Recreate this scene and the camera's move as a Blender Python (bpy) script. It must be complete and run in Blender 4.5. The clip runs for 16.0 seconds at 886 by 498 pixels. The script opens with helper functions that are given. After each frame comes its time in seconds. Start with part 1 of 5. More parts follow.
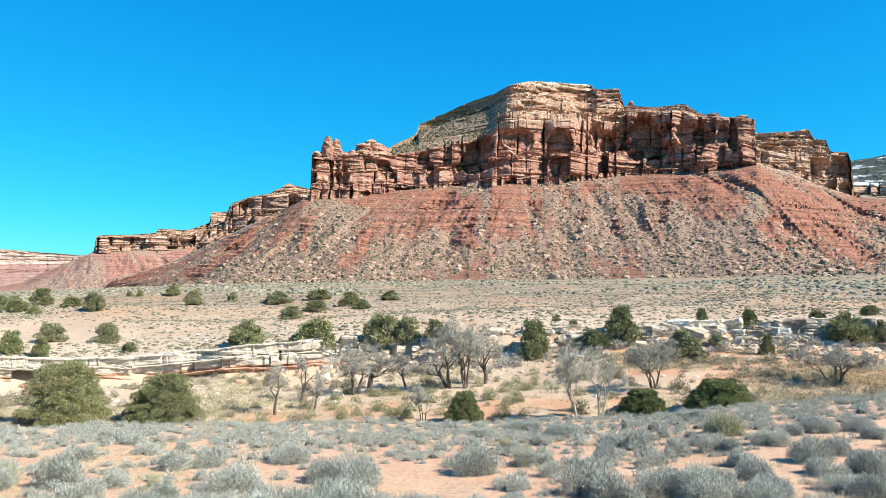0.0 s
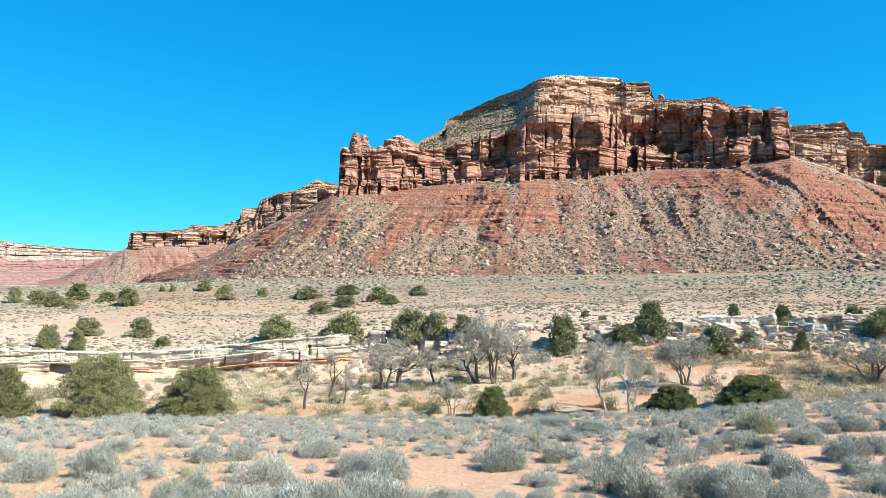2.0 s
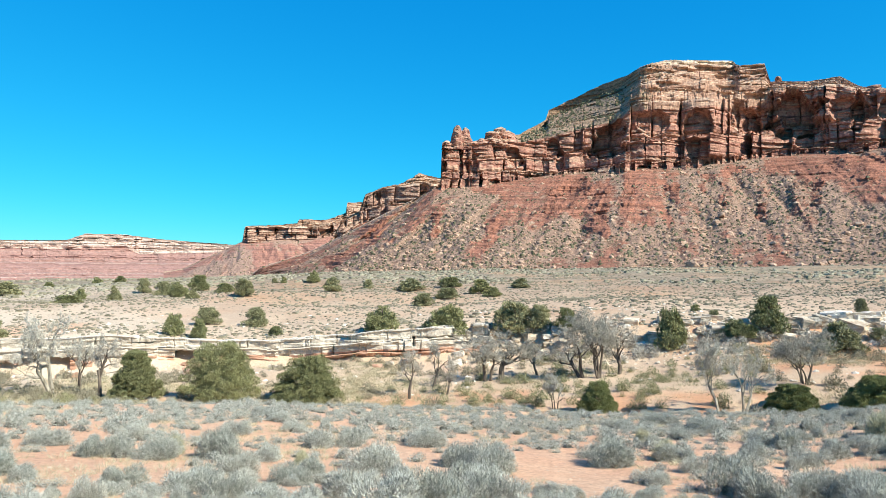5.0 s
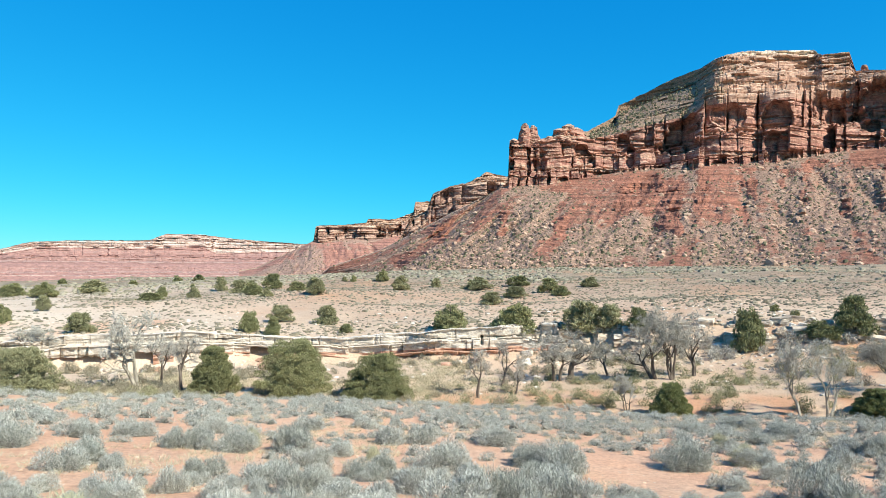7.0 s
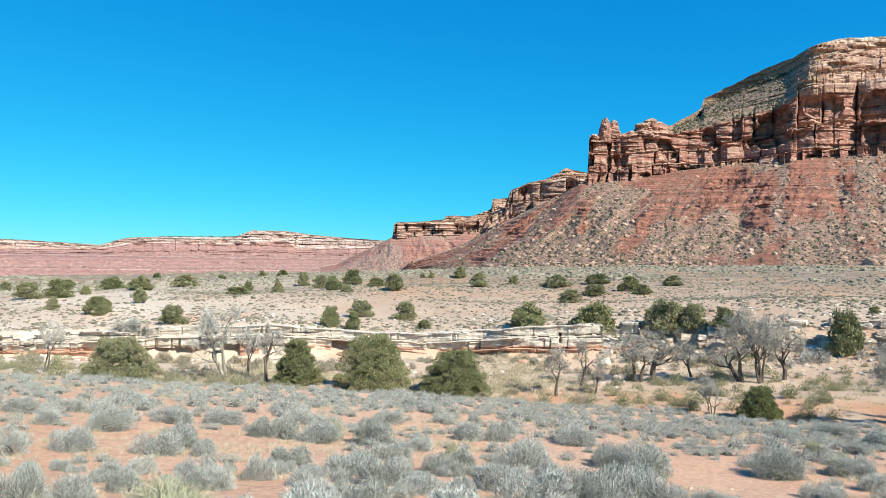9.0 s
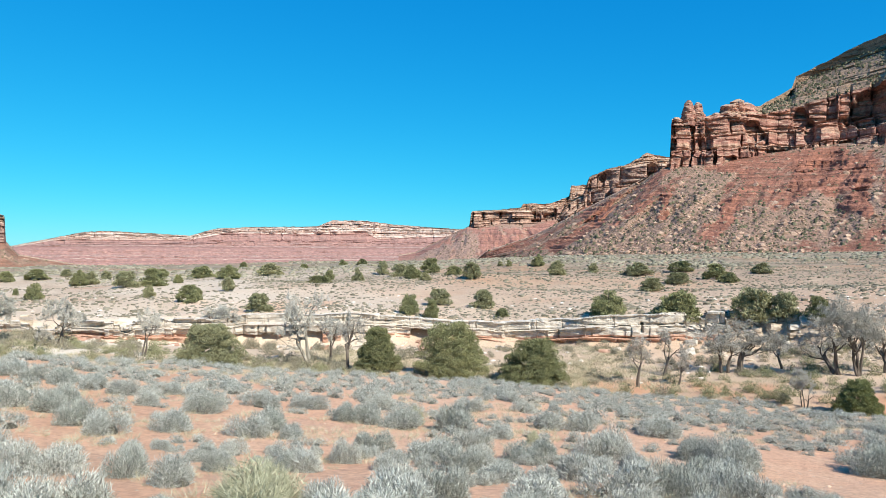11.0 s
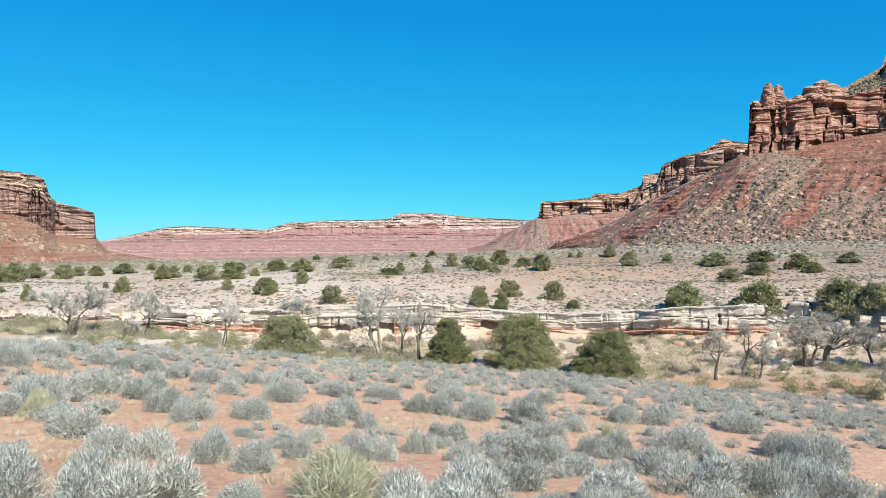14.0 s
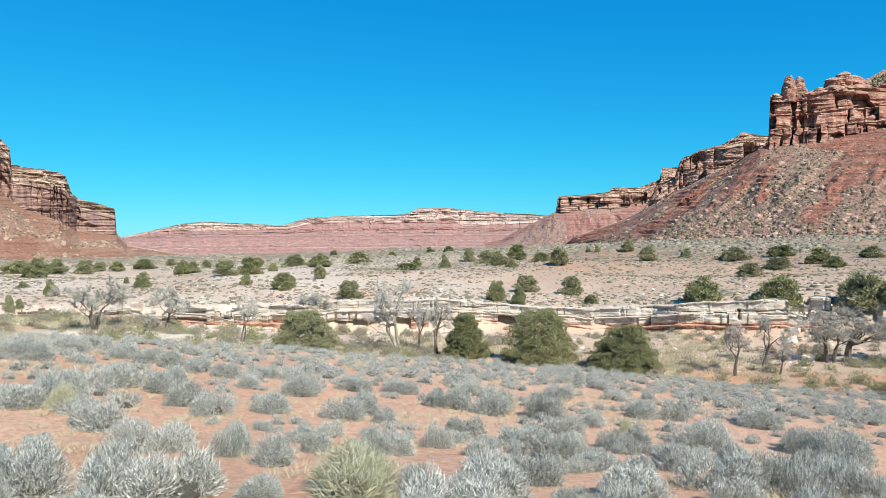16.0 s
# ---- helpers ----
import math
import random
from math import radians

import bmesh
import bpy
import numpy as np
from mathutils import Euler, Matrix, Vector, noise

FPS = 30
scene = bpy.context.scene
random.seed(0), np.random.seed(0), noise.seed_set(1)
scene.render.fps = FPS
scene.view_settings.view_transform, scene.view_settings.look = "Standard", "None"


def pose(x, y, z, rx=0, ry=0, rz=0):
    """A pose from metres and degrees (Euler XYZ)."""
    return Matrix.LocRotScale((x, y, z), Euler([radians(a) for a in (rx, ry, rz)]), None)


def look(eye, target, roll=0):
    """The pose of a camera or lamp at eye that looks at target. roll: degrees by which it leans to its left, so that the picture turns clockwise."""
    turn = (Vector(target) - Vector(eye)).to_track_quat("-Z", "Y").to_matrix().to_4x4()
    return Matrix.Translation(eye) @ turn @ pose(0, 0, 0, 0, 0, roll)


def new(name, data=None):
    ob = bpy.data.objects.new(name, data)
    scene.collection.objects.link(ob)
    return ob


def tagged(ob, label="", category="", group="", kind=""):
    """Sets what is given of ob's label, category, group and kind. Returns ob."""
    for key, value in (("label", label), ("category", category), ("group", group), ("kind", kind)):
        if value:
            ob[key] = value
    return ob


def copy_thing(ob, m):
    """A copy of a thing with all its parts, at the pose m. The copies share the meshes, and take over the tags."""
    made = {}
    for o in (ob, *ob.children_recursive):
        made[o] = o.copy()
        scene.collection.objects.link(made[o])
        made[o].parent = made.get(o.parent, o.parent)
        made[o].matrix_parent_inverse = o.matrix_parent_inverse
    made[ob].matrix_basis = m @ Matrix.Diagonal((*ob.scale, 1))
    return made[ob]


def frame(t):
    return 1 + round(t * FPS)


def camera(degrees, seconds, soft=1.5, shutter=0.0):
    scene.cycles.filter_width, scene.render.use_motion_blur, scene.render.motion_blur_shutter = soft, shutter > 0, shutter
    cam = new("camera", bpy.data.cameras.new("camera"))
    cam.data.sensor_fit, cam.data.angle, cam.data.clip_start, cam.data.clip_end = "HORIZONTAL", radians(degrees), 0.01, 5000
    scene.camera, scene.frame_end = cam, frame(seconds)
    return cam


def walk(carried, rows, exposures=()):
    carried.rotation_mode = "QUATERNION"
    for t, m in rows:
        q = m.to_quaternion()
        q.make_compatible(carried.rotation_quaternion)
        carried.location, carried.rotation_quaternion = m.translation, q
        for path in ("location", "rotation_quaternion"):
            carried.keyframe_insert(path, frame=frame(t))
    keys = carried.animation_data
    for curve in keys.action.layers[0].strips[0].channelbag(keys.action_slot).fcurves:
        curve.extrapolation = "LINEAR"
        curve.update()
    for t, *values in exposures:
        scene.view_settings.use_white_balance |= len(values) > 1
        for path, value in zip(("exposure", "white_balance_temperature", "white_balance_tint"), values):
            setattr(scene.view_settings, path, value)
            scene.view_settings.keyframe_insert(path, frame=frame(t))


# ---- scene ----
# ---- camera ----
EYE, TILT, LEAN, ARM = 2.08, 2.3, -0.5, 0.39
# seconds, turn to the left, pitch, lean to the right: a hand-held pan at arm's length
PAN = [
    (0.0, 0.0, 0.0, 0.0), (0.5, 0.239, -0.018, 0.026), (1.0, 0.681, -0.122, 0.067), (1.5, 1.345, -0.244, 0.111),
    (2.0, 2.244, -0.372, 0.113), (2.5, 3.354, -0.482, 0.164), (3.0, 4.68, -0.564, 0.263), (3.5, 6.085, -0.666, 0.314),
    (4.0, 7.509, -0.751, 0.335), (6.5, 14.617, -1.069, 0.629), (7.0, 15.891, -0.992, 0.672), (7.5, 17.378, -0.979, 0.607),
    (8.0, 18.978, -1.034, 0.592), (8.5, 20.569, -1.101, 0.554), (9.0, 22.15, -1.183, 0.538), (11.5, 29.711, -2.187, 1.294),
    (12.0, 30.87, -2.273, 1.451), (12.5, 31.889, -2.347, 1.573), (13.0, 32.753, -2.433, 1.658), (13.5, 33.418, -2.48, 1.752),
    (14.0, 33.981, -2.548, 1.843), (14.5, 34.52, -2.618, 1.936), (15.0, 34.943, -2.697, 1.948), (15.5, 35.221, -2.787, 2.013),
    (16.0, 35.357, -2.904, 2.021),
]


def hold(yaw, pitch, lean):
    a = radians(yaw)
    place = Matrix.Translation((-ARM * math.sin(a), ARM * (math.cos(a) - 1), EYE))
    return place @ pose(0, 0, 0, TILT, LEAN) @ pose(0, 0, 0, 0, 0, yaw) @ pose(0, 0, 0, 90 + pitch) @ pose(0, 0, 0, 0, 0, -lean)


cam = camera(64.0, 16.0, soft=0.6)
walk(cam, [(t, hold(yaw, pitch, lean)) for t, yaw, pitch, lean in PAN], [(0.0, 0.87, 6650, 3), (4.0, 0.8, 6610, 3), (7.0, 0.69, 6530, 5), (9.0, 0.6, 6460, 6), (12.5, 0.51, 6380, 8), (16.0, 0.49, 6360, 8)])

# ---- sky and sun ----
SUN_BEARING, SUN_HEIGHT = 114.0, 41.0
world = bpy.data.worlds.new("desert_sky")
scene.world = world
world.use_nodes = True
wt = world.node_tree
wt.nodes.clear()
sky = wt.nodes.new("ShaderNodeTexSky")
sky.sky_type, sky.sun_disc = "NISHITA", False
sky.sun_elevation, sky.sun_rotation = radians(SUN_HEIGHT), radians(SUN_BEARING)
sky.altitude, sky.air_density, sky.dust_density, sky.ozone_density = 1500, 1.0, 0.0, 3.0
# the desert sky's depth of colour: each channel of the sky by its own power and gain
split, join = wt.nodes.new("ShaderNodeSeparateColor"), wt.nodes.new("ShaderNodeCombineColor")
wt.links.new(sky.outputs[0], split.inputs[0])
for k, (power, gain) in enumerate(((1.6, 0.0042), (0.72, 0.1085), (0.41, 0.282))):
    p, g = wt.nodes.new("ShaderNodeMath"), wt.nodes.new("ShaderNodeMath")
    p.operation, p.inputs[1].default_value = "POWER", power
    g.operation, g.inputs[1].default_value = "MULTIPLY", gain
    wt.links.new(split.outputs[k], p.inputs[0])
    wt.links.new(p.outputs[0], g.inputs[0])
    wt.links.new(g.outputs[0], join.inputs[k])
bg = wt.nodes.new("ShaderNodeBackground")
bg.inputs["Strength"].default_value = 1.0
wout = wt.nodes.new("ShaderNodeOutputWorld")
wt.links.new(join.outputs[0], bg.inputs["Color"])
wt.links.new(bg.outputs[0], wout.inputs["Surface"])
lamp = bpy.data.lights.new("sun", "SUN")
lamp.energy, lamp.angle, lamp.color = 5.3, radians(0.53), (1.0, 0.965, 0.885)
b, h = radians(SUN_BEARING), radians(SUN_HEIGHT)
tagged(new("sun", lamp), kind="structure").matrix_world = look((math.sin(b) * math.cos(h) * 500, math.cos(b) * math.cos(h) * 500, math.sin(h) * 500), (0, 0, 0))

# ---- numbers: noise and the lie of the land ----
def hash01(i, j, seed):
    v = np.sin(i * 127.1 + j * 311.7 + seed * 74.7) * 43758.5453
    return v - np.floor(v)


def vnoise(x, y, seed=0):
    """Smooth value noise of two coordinates, 0 to 1."""
    x, y = np.broadcast_arrays(np.asarray(x, float), np.asarray(y, float))
    i, j = np.floor(x), np.floor(y)
    f, g = x - i, y - j
    f, g = f * f * (3 - 2 * f), g * g * (3 - 2 * g)
    a, b, c, d = hash01(i, j, seed), hash01(i + 1, j, seed), hash01(i, j + 1, seed), hash01(i + 1, j + 1, seed)
    return a + (b - a) * f + (c - a) * g + (a - b - c + d) * f * g


def fbm(x, y, seed=0, octaves=4):
    total, gain, norm = 0.0, 1.0, 0.0
    for k in range(octaves):
        total = total + gain * vnoise(np.asarray(x) * 2 ** k, np.asarray(y) * 2 ** k, seed + 17 * k)
        norm, gain = norm + gain, gain * 0.5
    return total / norm


def slope_to(r, el):
    return EYE + r * np.tan(np.radians(el))


# the valley by bearing: distance and height of the near slope, terrace edge, wash, rimrock ledge, plain
BEARING = [-180, -80, -60, -45, -30, -15, 0, 15, 30, 50, 180]
NEAR_Z = [0.26, -0.52, -0.78, -1.04, -1.23, -1.3, -1.37, -1.3, -1.17, -0.91, 0.26]
EDGE_R = [23.4, 23.4, 23.4, 23.4, 24.7, 26.0, 26.0, 27.3, 31.2, 31.2, 23.4]
EDGE_Z = [0.24, -0.02, -1.24, -1.94, -2.69, -3.3, -3.44, -3.17, -2.41, -1.45, 0.24]
WASH_Z = [0.52, -2.47, -3.38, -4.68, -5.98, -6.5, -6.24, -5.33, -4.42, -3.9, 0.52]
LEDGE_BEARING = [-180, -80, -64, -54, -43, -36, -31, -23, -18, -11, -4, 5, 10, 14, 21, 28, 32, 50, 180]
FOOT_EL = [-1.5, -5.6, -6.2, -7.0, -8.15, -8.3, -8.5, -8.5, -8.3, -7.9, -7.4, -6.65, -5.95, -5.8, -5.3, -4.8, -4.75, -5.3, -1.5]
LIP_EL = [-1.2, -4.7, -4.85, -5.15, -5.4, -5.7, -6.05, -6.05, -5.8, -5.2, -4.85, -4.2, -4.05, -4.15, -3.5, -3.05, -3.0, -3.3, -1.2]
MID_EL = [-0.9, -3.3, -3.3, -3.1, -2.8, -2.3, -2.1, -2.0, -1.9, -1.9, -0.9]
FAR_EL = [-0.4, -2.0, -1.8, -1.6, -1.2, -0.6, -0.3, 0.0, 0.3, 0.4, -0.4]
HORIZON_EL = [-0.8, -2.0, -1.85, -1.65, -1.4, -0.8, -0.4, -0.1, 0.0, 0.0, -0.8]


def bend(az):
    """How far the rimrock ledge swings nearer or farther; to the east it runs straight on, away from the arc."""
    a = np.radians(np.clip(np.asarray(az, float) - 6.0, 0, 34))
    return 58.0 * (1 / np.cos(a) - 1) + 4.0 * (fbm(np.asarray(az, float) * 0.13, np.asarray(az, float) * 0 + 3, 5, 3) - 0.5)


def land(az, r):
    """Height of the ground at bearings az (degrees) and distances r (metres)."""
    az, r = np.broadcast_arrays(np.asarray(az, float), np.asarray(r, float))
    row = lambda v: np.interp(az, BEARING, v)
    er = row(EDGE_R)
    wob = bend(az)
    stops = [0 * r, 0 * r + 4.0, 0 * r + 11, er, er + 9, 0 * r + 56 + wob, 0 * r + 60.5 + wob, 0 * r + 64.5 + wob, 0 * r + 110, 0 * r + 260, 0 * r + 1170, 0 * r + 4500]
    wz = row(WASH_Z)
    foot, lip = slope_to(60.5 + wob, np.interp(az, LEDGE_BEARING, FOOT_EL)), slope_to(64.5 + wob, np.interp(az, LEDGE_BEARING, LIP_EL))
    tops = [0 * r + 0.45, 0 * r + 0.2, row(NEAR_Z), row(EDGE_Z), wz, 0.5 * (wz + foot), foot, lip, slope_to(110, row(MID_EL)), slope_to(260, row(FAR_EL)),
            slope_to(1170, row(HORIZON_EL)), slope_to(4500, row(HORIZON_EL) * 0.97)]
    z = tops[0]
    for k in range(len(stops) - 1):
        u = np.clip((r - stops[k]) / (stops[k + 1] - stops[k]), 0, 1)
        if k in (3, 6):
            u = u * u * (3 - 2 * u)
        z = z + (tops[k + 1] - tops[k]) * u
    x, y = r * np.sin(np.radians(az)), r * np.cos(np.radians(az))
    soft = np.clip((r - 2) / 8, 0, 1)
    z = z + soft * 0.22 * (fbm(x * 0.22, y * 0.22, 9, 4) - 0.5) + np.clip((r - 31) / 8, 0, 1) * np.clip((340 - r) / 130, 0.15, 1) * 1.6 * (fbm(x * 0.055, y * 0.055, 21, 4) - 0.5)
    z = z + np.clip((r - 68) / 30, 0, 1) * np.clip((420 - r) / 150, 0, 1) * 3.0 * (fbm(x * 0.018, y * 0.03, 23, 3) - 0.5)
    # a cut bank runs through the wash
    bank = np.clip((az + 12) / 6, 0, 1) * np.clip((24 - az) / 6, 0, 1)
    z = z + bank * 0.35 * (np.clip((r - 41 - 3 * (fbm(az * 0.2, az * 0, 31, 3) - 0.5)) / 0.5, 0, 1) - np.clip((r - 41) / 15, 0, 1))
    return z


def ground(x, y):
    return land(np.degrees(np.arctan2(x, y)), np.hypot(x, y))


def place(az, r):
    return r * math.sin(radians(az)), r * math.cos(radians(az))

# ---- materials ----
def material(name, rough=0.9):
    m = bpy.data.materials.new(name)
    m.use_nodes = True
    t = m.node_tree
    s = t.nodes["Principled BSDF"]
    s.inputs["Roughness"].default_value = rough
    s.inputs["Specular IOR Level"].default_value = 0.2
    return m, t, s


def nd(t, kind, **values):
    n = t.nodes.new("ShaderNode" + kind)
    for key, v in values.items():
        n.inputs[key.replace("_", " ")].default_value = v
    return n


def mapped(t, scale):
    g, m = t.nodes.new("ShaderNodeNewGeometry"), t.nodes.new("ShaderNodeMapping")
    m.inputs["Scale"].default_value = scale
    t.links.new(g.outputs["Position"], m.inputs["Vector"])
    return m.outputs[0]


def noise_at(t, scale, detail=6, rough=0.6, stretch=(1, 1, 1)):
    n = nd(t, "TexNoise", Scale=scale, Detail=detail, Roughness=rough)
    t.links.new(mapped(t, stretch), n.inputs["Vector"])
    return n.outputs[0]


def ramp(t, fac, stops):
    r = t.nodes.new("ShaderNodeValToRGB")
    while len(r.color_ramp.elements) < len(stops):
        r.color_ramp.elements.new(0.5)
    for e, (p, c) in zip(r.color_ramp.elements, stops):
        e.position, e.color = p, (*c, 1) if len(c) == 3 else c
    t.links.new(fac, r.inputs[0])
    return r.outputs[0]


def mix(t, fac, a, b, how="MIX"):
    n = t.nodes.new("ShaderNodeMix")
    n.data_type, n.blend_type = "RGBA", how
    for v, slot in ((fac, 0), (a, 6), (b, 7)):
        if isinstance(v, (int, float)):
            n.inputs[slot].default_value = v
        elif isinstance(v, tuple):
            n.inputs[slot].default_value = (*v, 1)
        else:
            t.links.new(v, n.inputs[slot])
    return n.outputs[2]


def math_at(t, how, a, b):
    n = t.nodes.new("ShaderNodeMath")
    n.operation = how
    for v, slot in ((a, 0), (b, 1)):
        if isinstance(v, (int, float)):
            n.inputs[slot].default_value = v
        else:
            t.links.new(v, n.inputs[slot])
    return n.outputs[0]


def bump(t, s, height, strength, distance):
    n = nd(t, "Bump", Strength=strength, Distance=distance)
    t.links.new(height, n.inputs["Height"])
    t.links.new(n.outputs[0], s.inputs["Normal"])


def strata_material(name, colours, thick, base, stain, bump_m=0.5, warp=3.0, grain=0.35, cap=None, varnish=0.62, dust=0.75):
    """Bedded rock: beds by height, bent by noise, with upright varnish streaks and grain."""
    m, t, s = material(name)
    g = t.nodes.new("ShaderNodeNewGeometry")
    sep = t.nodes.new("ShaderNodeSeparateXYZ")
    t.links.new(g.outputs["Position"], sep.inputs[0])
    bend = math_at(t, "MULTIPLY", noise_at(t, 0.02, 3), warp * 2)
    hgt = math_at(t, "ADD", sep.outputs[2], bend)
    beds = t.nodes.new("ShaderNodeTexNoise")
    beds.noise_dimensions = "1D"
    beds.inputs["Scale"].default_value, beds.inputs["Detail"].default_value, beds.inputs["Roughness"].default_value = 1.0, 5, 0.75
    t.links.new(math_at(t, "DIVIDE", hgt, thick), beds.inputs["W"])
    col = ramp(t, beds.outputs[0], colours)
    if cap:
        up = nd(t, "MapRange")
        t.links.new(hgt, up.inputs[0])
        up.inputs[1].default_value, up.inputs[2].default_value = cap[0] + warp, cap[1] + warp
        col = mix(t, up.outputs[0], col, mix(t, 0.6, cap[2], ramp(t, beds.outputs[0], [(0.36, (0.42, 0.36, 0.3)), (0.5, (1, 1, 1)), (0.6, (1.25, 1.25, 1.25))]), "MULTIPLY"))
    streak = noise_at(t, 1.0, 4, 0.6, (0.35, 0.35, 0.035))
    col = mix(t, ramp(t, streak, [(0.45, (0, 0, 0)), (0.6, (varnish, varnish, varnish))]), col, stain)
    # pale dust and weathered stone on the ledges
    flat = t.nodes.new("ShaderNodeSeparateXYZ")
    t.links.new(g.outputs["True Normal"], flat.inputs[0])
    col = mix(t, ramp(t, flat.outputs[2], [(0.35, (0, 0, 0)), (0.8, (dust, dust, dust))]), col, (0.52, 0.38, 0.27))
    fine = noise_at(t, grain, 8, 0.7)
    col = mix(t, 0.85, col, ramp(t, fine, [(0.25, (0.52, 0.5, 0.48)), (0.5, (0.97, 0.97, 0.97)), (0.72, (1.5, 1.45, 1.4))]), "MULTIPLY")
    t.links.new(col, s.inputs["Base Color"])
    both = math_at(t, "ADD", beds.outputs[0], math_at(t, "MULTIPLY", noise_at(t, grain * 1.5, 9, 0.75), 1.2))
    bump(t, s, both, 1.0, bump_m)
    return m


RED, DEEP, TAN, CREAM = (0.41, 0.19, 0.138), (0.19, 0.09, 0.068), (0.47, 0.28, 0.19), (0.66, 0.53, 0.39)
rock_red = strata_material("red_sandstone", [(0.3, DEEP), (0.42, RED), (0.5, (0.48, 0.245, 0.175)), (0.57, (0.34, 0.165, 0.115)), (0.68, (0.53, 0.33, 0.23))], 4.2, RED, (0.13, 0.06, 0.05), 0.8)
rock_banded = strata_material("banded_sandstone", [(0.32, (0.2, 0.1, 0.07)), (0.42, (0.41, 0.23, 0.155)), (0.5, (0.51, 0.335, 0.235)), (0.57, (0.35, 0.19, 0.125)), (0.66, (0.62, 0.47, 0.345))], 3.4, TAN, (0.2, 0.11, 0.08), 0.7)
rock_capped = strata_material("cream_capped_sandstone", [(0.32, (0.25, 0.125, 0.085)), (0.42, (0.5, 0.29, 0.195)), (0.5, (0.53, 0.335, 0.235)), (0.57, (0.36, 0.19, 0.13)), (0.66, (0.66, 0.50, 0.37))], 3.4, TAN, (0.24, 0.13, 0.095), 0.7, cap=(134.0, 143.0, (0.84, 0.74, 0.58)))
rock_purple = strata_material("purplish_sandstone", [(0.3, (0.22, 0.125, 0.105)), (0.42, (0.32, 0.185, 0.15)), (0.5, (0.37, 0.225, 0.18)), (0.57, (0.29, 0.165, 0.135)), (0.68, (0.45, 0.31, 0.235))], 3.0, RED, (0.11, 0.065, 0.06), 0.9)
rock_pink = strata_material("pinkish_sandstone", [(0.3, (0.20, 0.11, 0.085)), (0.42, (0.37, 0.21, 0.155)), (0.5, (0.46, 0.285, 0.215)), (0.57, (0.31, 0.17, 0.13)), (0.68, (0.54, 0.38, 0.29))], 3.0, RED, (0.15, 0.08, 0.065), 0.9)
rock_ledgy = strata_material("cream_ledged_sandstone", [(0.34, (0.17, 0.095, 0.075)), (0.44, (0.33, 0.2, 0.145)), (0.5, (0.6, 0.48, 0.36)), (0.56, (0.28, 0.16, 0.12)), (0.66, CREAM)], 3.2, TAN, (0.15, 0.085, 0.07), 0.8)
rock_farlow = strata_material("far_red_sandstone", [(0.34, (0.2, 0.105, 0.09)), (0.44, (0.3, 0.16, 0.135)), (0.51, (0.36, 0.2, 0.17)), (0.56, (0.22, 0.112, 0.097)), (0.64, (0.52, 0.40, 0.345))], 8.0, TAN, (0.28, 0.15, 0.125), 2.5, 6.0, 0.08, varnish=0.4, dust=0.06)
rock_far = strata_material("far_banded_sandstone", [(0.36, (0.27, 0.14, 0.115)), (0.42, (0.78, 0.68, 0.58)), (0.46, (0.34, 0.185, 0.145)), (0.50, (0.42, 0.25, 0.2)), (0.53, (0.86, 0.78, 0.68)), (0.565, (0.30, 0.165, 0.13)), (0.61, (0.82, 0.73, 0.63))], 9.0, TAN, (0.36, 0.2, 0.165), 2.5, 6.0, 0.08, varnish=0.25, dust=0.3)


def talus_material(name, red, dust, green, patch, bedded=0.5, bed_scale=0.45):
    """A debris slope: red mud with bedded outcrops, dusty grey runs of stones and thin scrub."""
    m, t, s = material(name, 0.95)
    g = t.nodes.new("ShaderNodeNewGeometry")
    sep = t.nodes.new("ShaderNodeSeparateXYZ")
    t.links.new(g.outputs["Position"], sep.inputs[0])
    beds = t.nodes.new("ShaderNodeTexNoise")
    beds.noise_dimensions = "1D"
    beds.inputs["Scale"].default_value, beds.inputs["Detail"].default_value, beds.inputs["Roughness"].default_value = bed_scale, 5, 0.8
    t.links.new(math_at(t, "ADD", sep.outputs[2], math_at(t, "MULTIPLY", noise_at(t, 0.03, 3), 5.0)), beds.inputs["W"])
    col = mix(t, bedded, red, ramp(t, beds.outputs[0], [(0.35, tuple(c * 0.55 for c in red)), (0.5, red), (0.65, tuple(min(1, c * 1.3) for c in red))]))
    bed = t.nodes.new("ShaderNodeAttribute")
    bed.attribute_name = "red_bed"
    drape = t.nodes.new("ShaderNodeAttribute")
    drape.attribute_name = "drape"
    runs = math_at(t, "ADD", math_at(t, "MULTIPLY", drape.outputs["Fac"], 0.3), math_at(t, "SUBTRACT", noise_at(t, patch * 3, 6, 0.62), math_at(t, "MULTIPLY", bed.outputs["Fac"], 0.12)))
    col = mix(t, ramp(t, runs, [(0.52, (0, 0, 0)), (0.72, (1, 1, 1))]), col, dust)
    specks = math_at(t, "SUBTRACT", noise_at(t, patch * 5, 6, 0.7), math_at(t, "MULTIPLY", bed.outputs["Fac"], 0.1))
    col = mix(t, ramp(t, specks, [(0.53, (0, 0, 0)), (0.65, (0.85, 0.85, 0.85))]), col, green)
    col = mix(t, 0.9, col, ramp(t, noise_at(t, 0.6, 8, 0.75), [(0.3, (0.38, 0.37, 0.36)), (0.5, (0.86, 0.86, 0.86)), (0.7, (1.35, 1.3, 1.25))]), "MULTIPLY")
    t.links.new(col, s.inputs["Base Color"])
    bump(t, s, noise_at(t, 0.5, 9, 0.75), 1.0, 0.9)
    return m


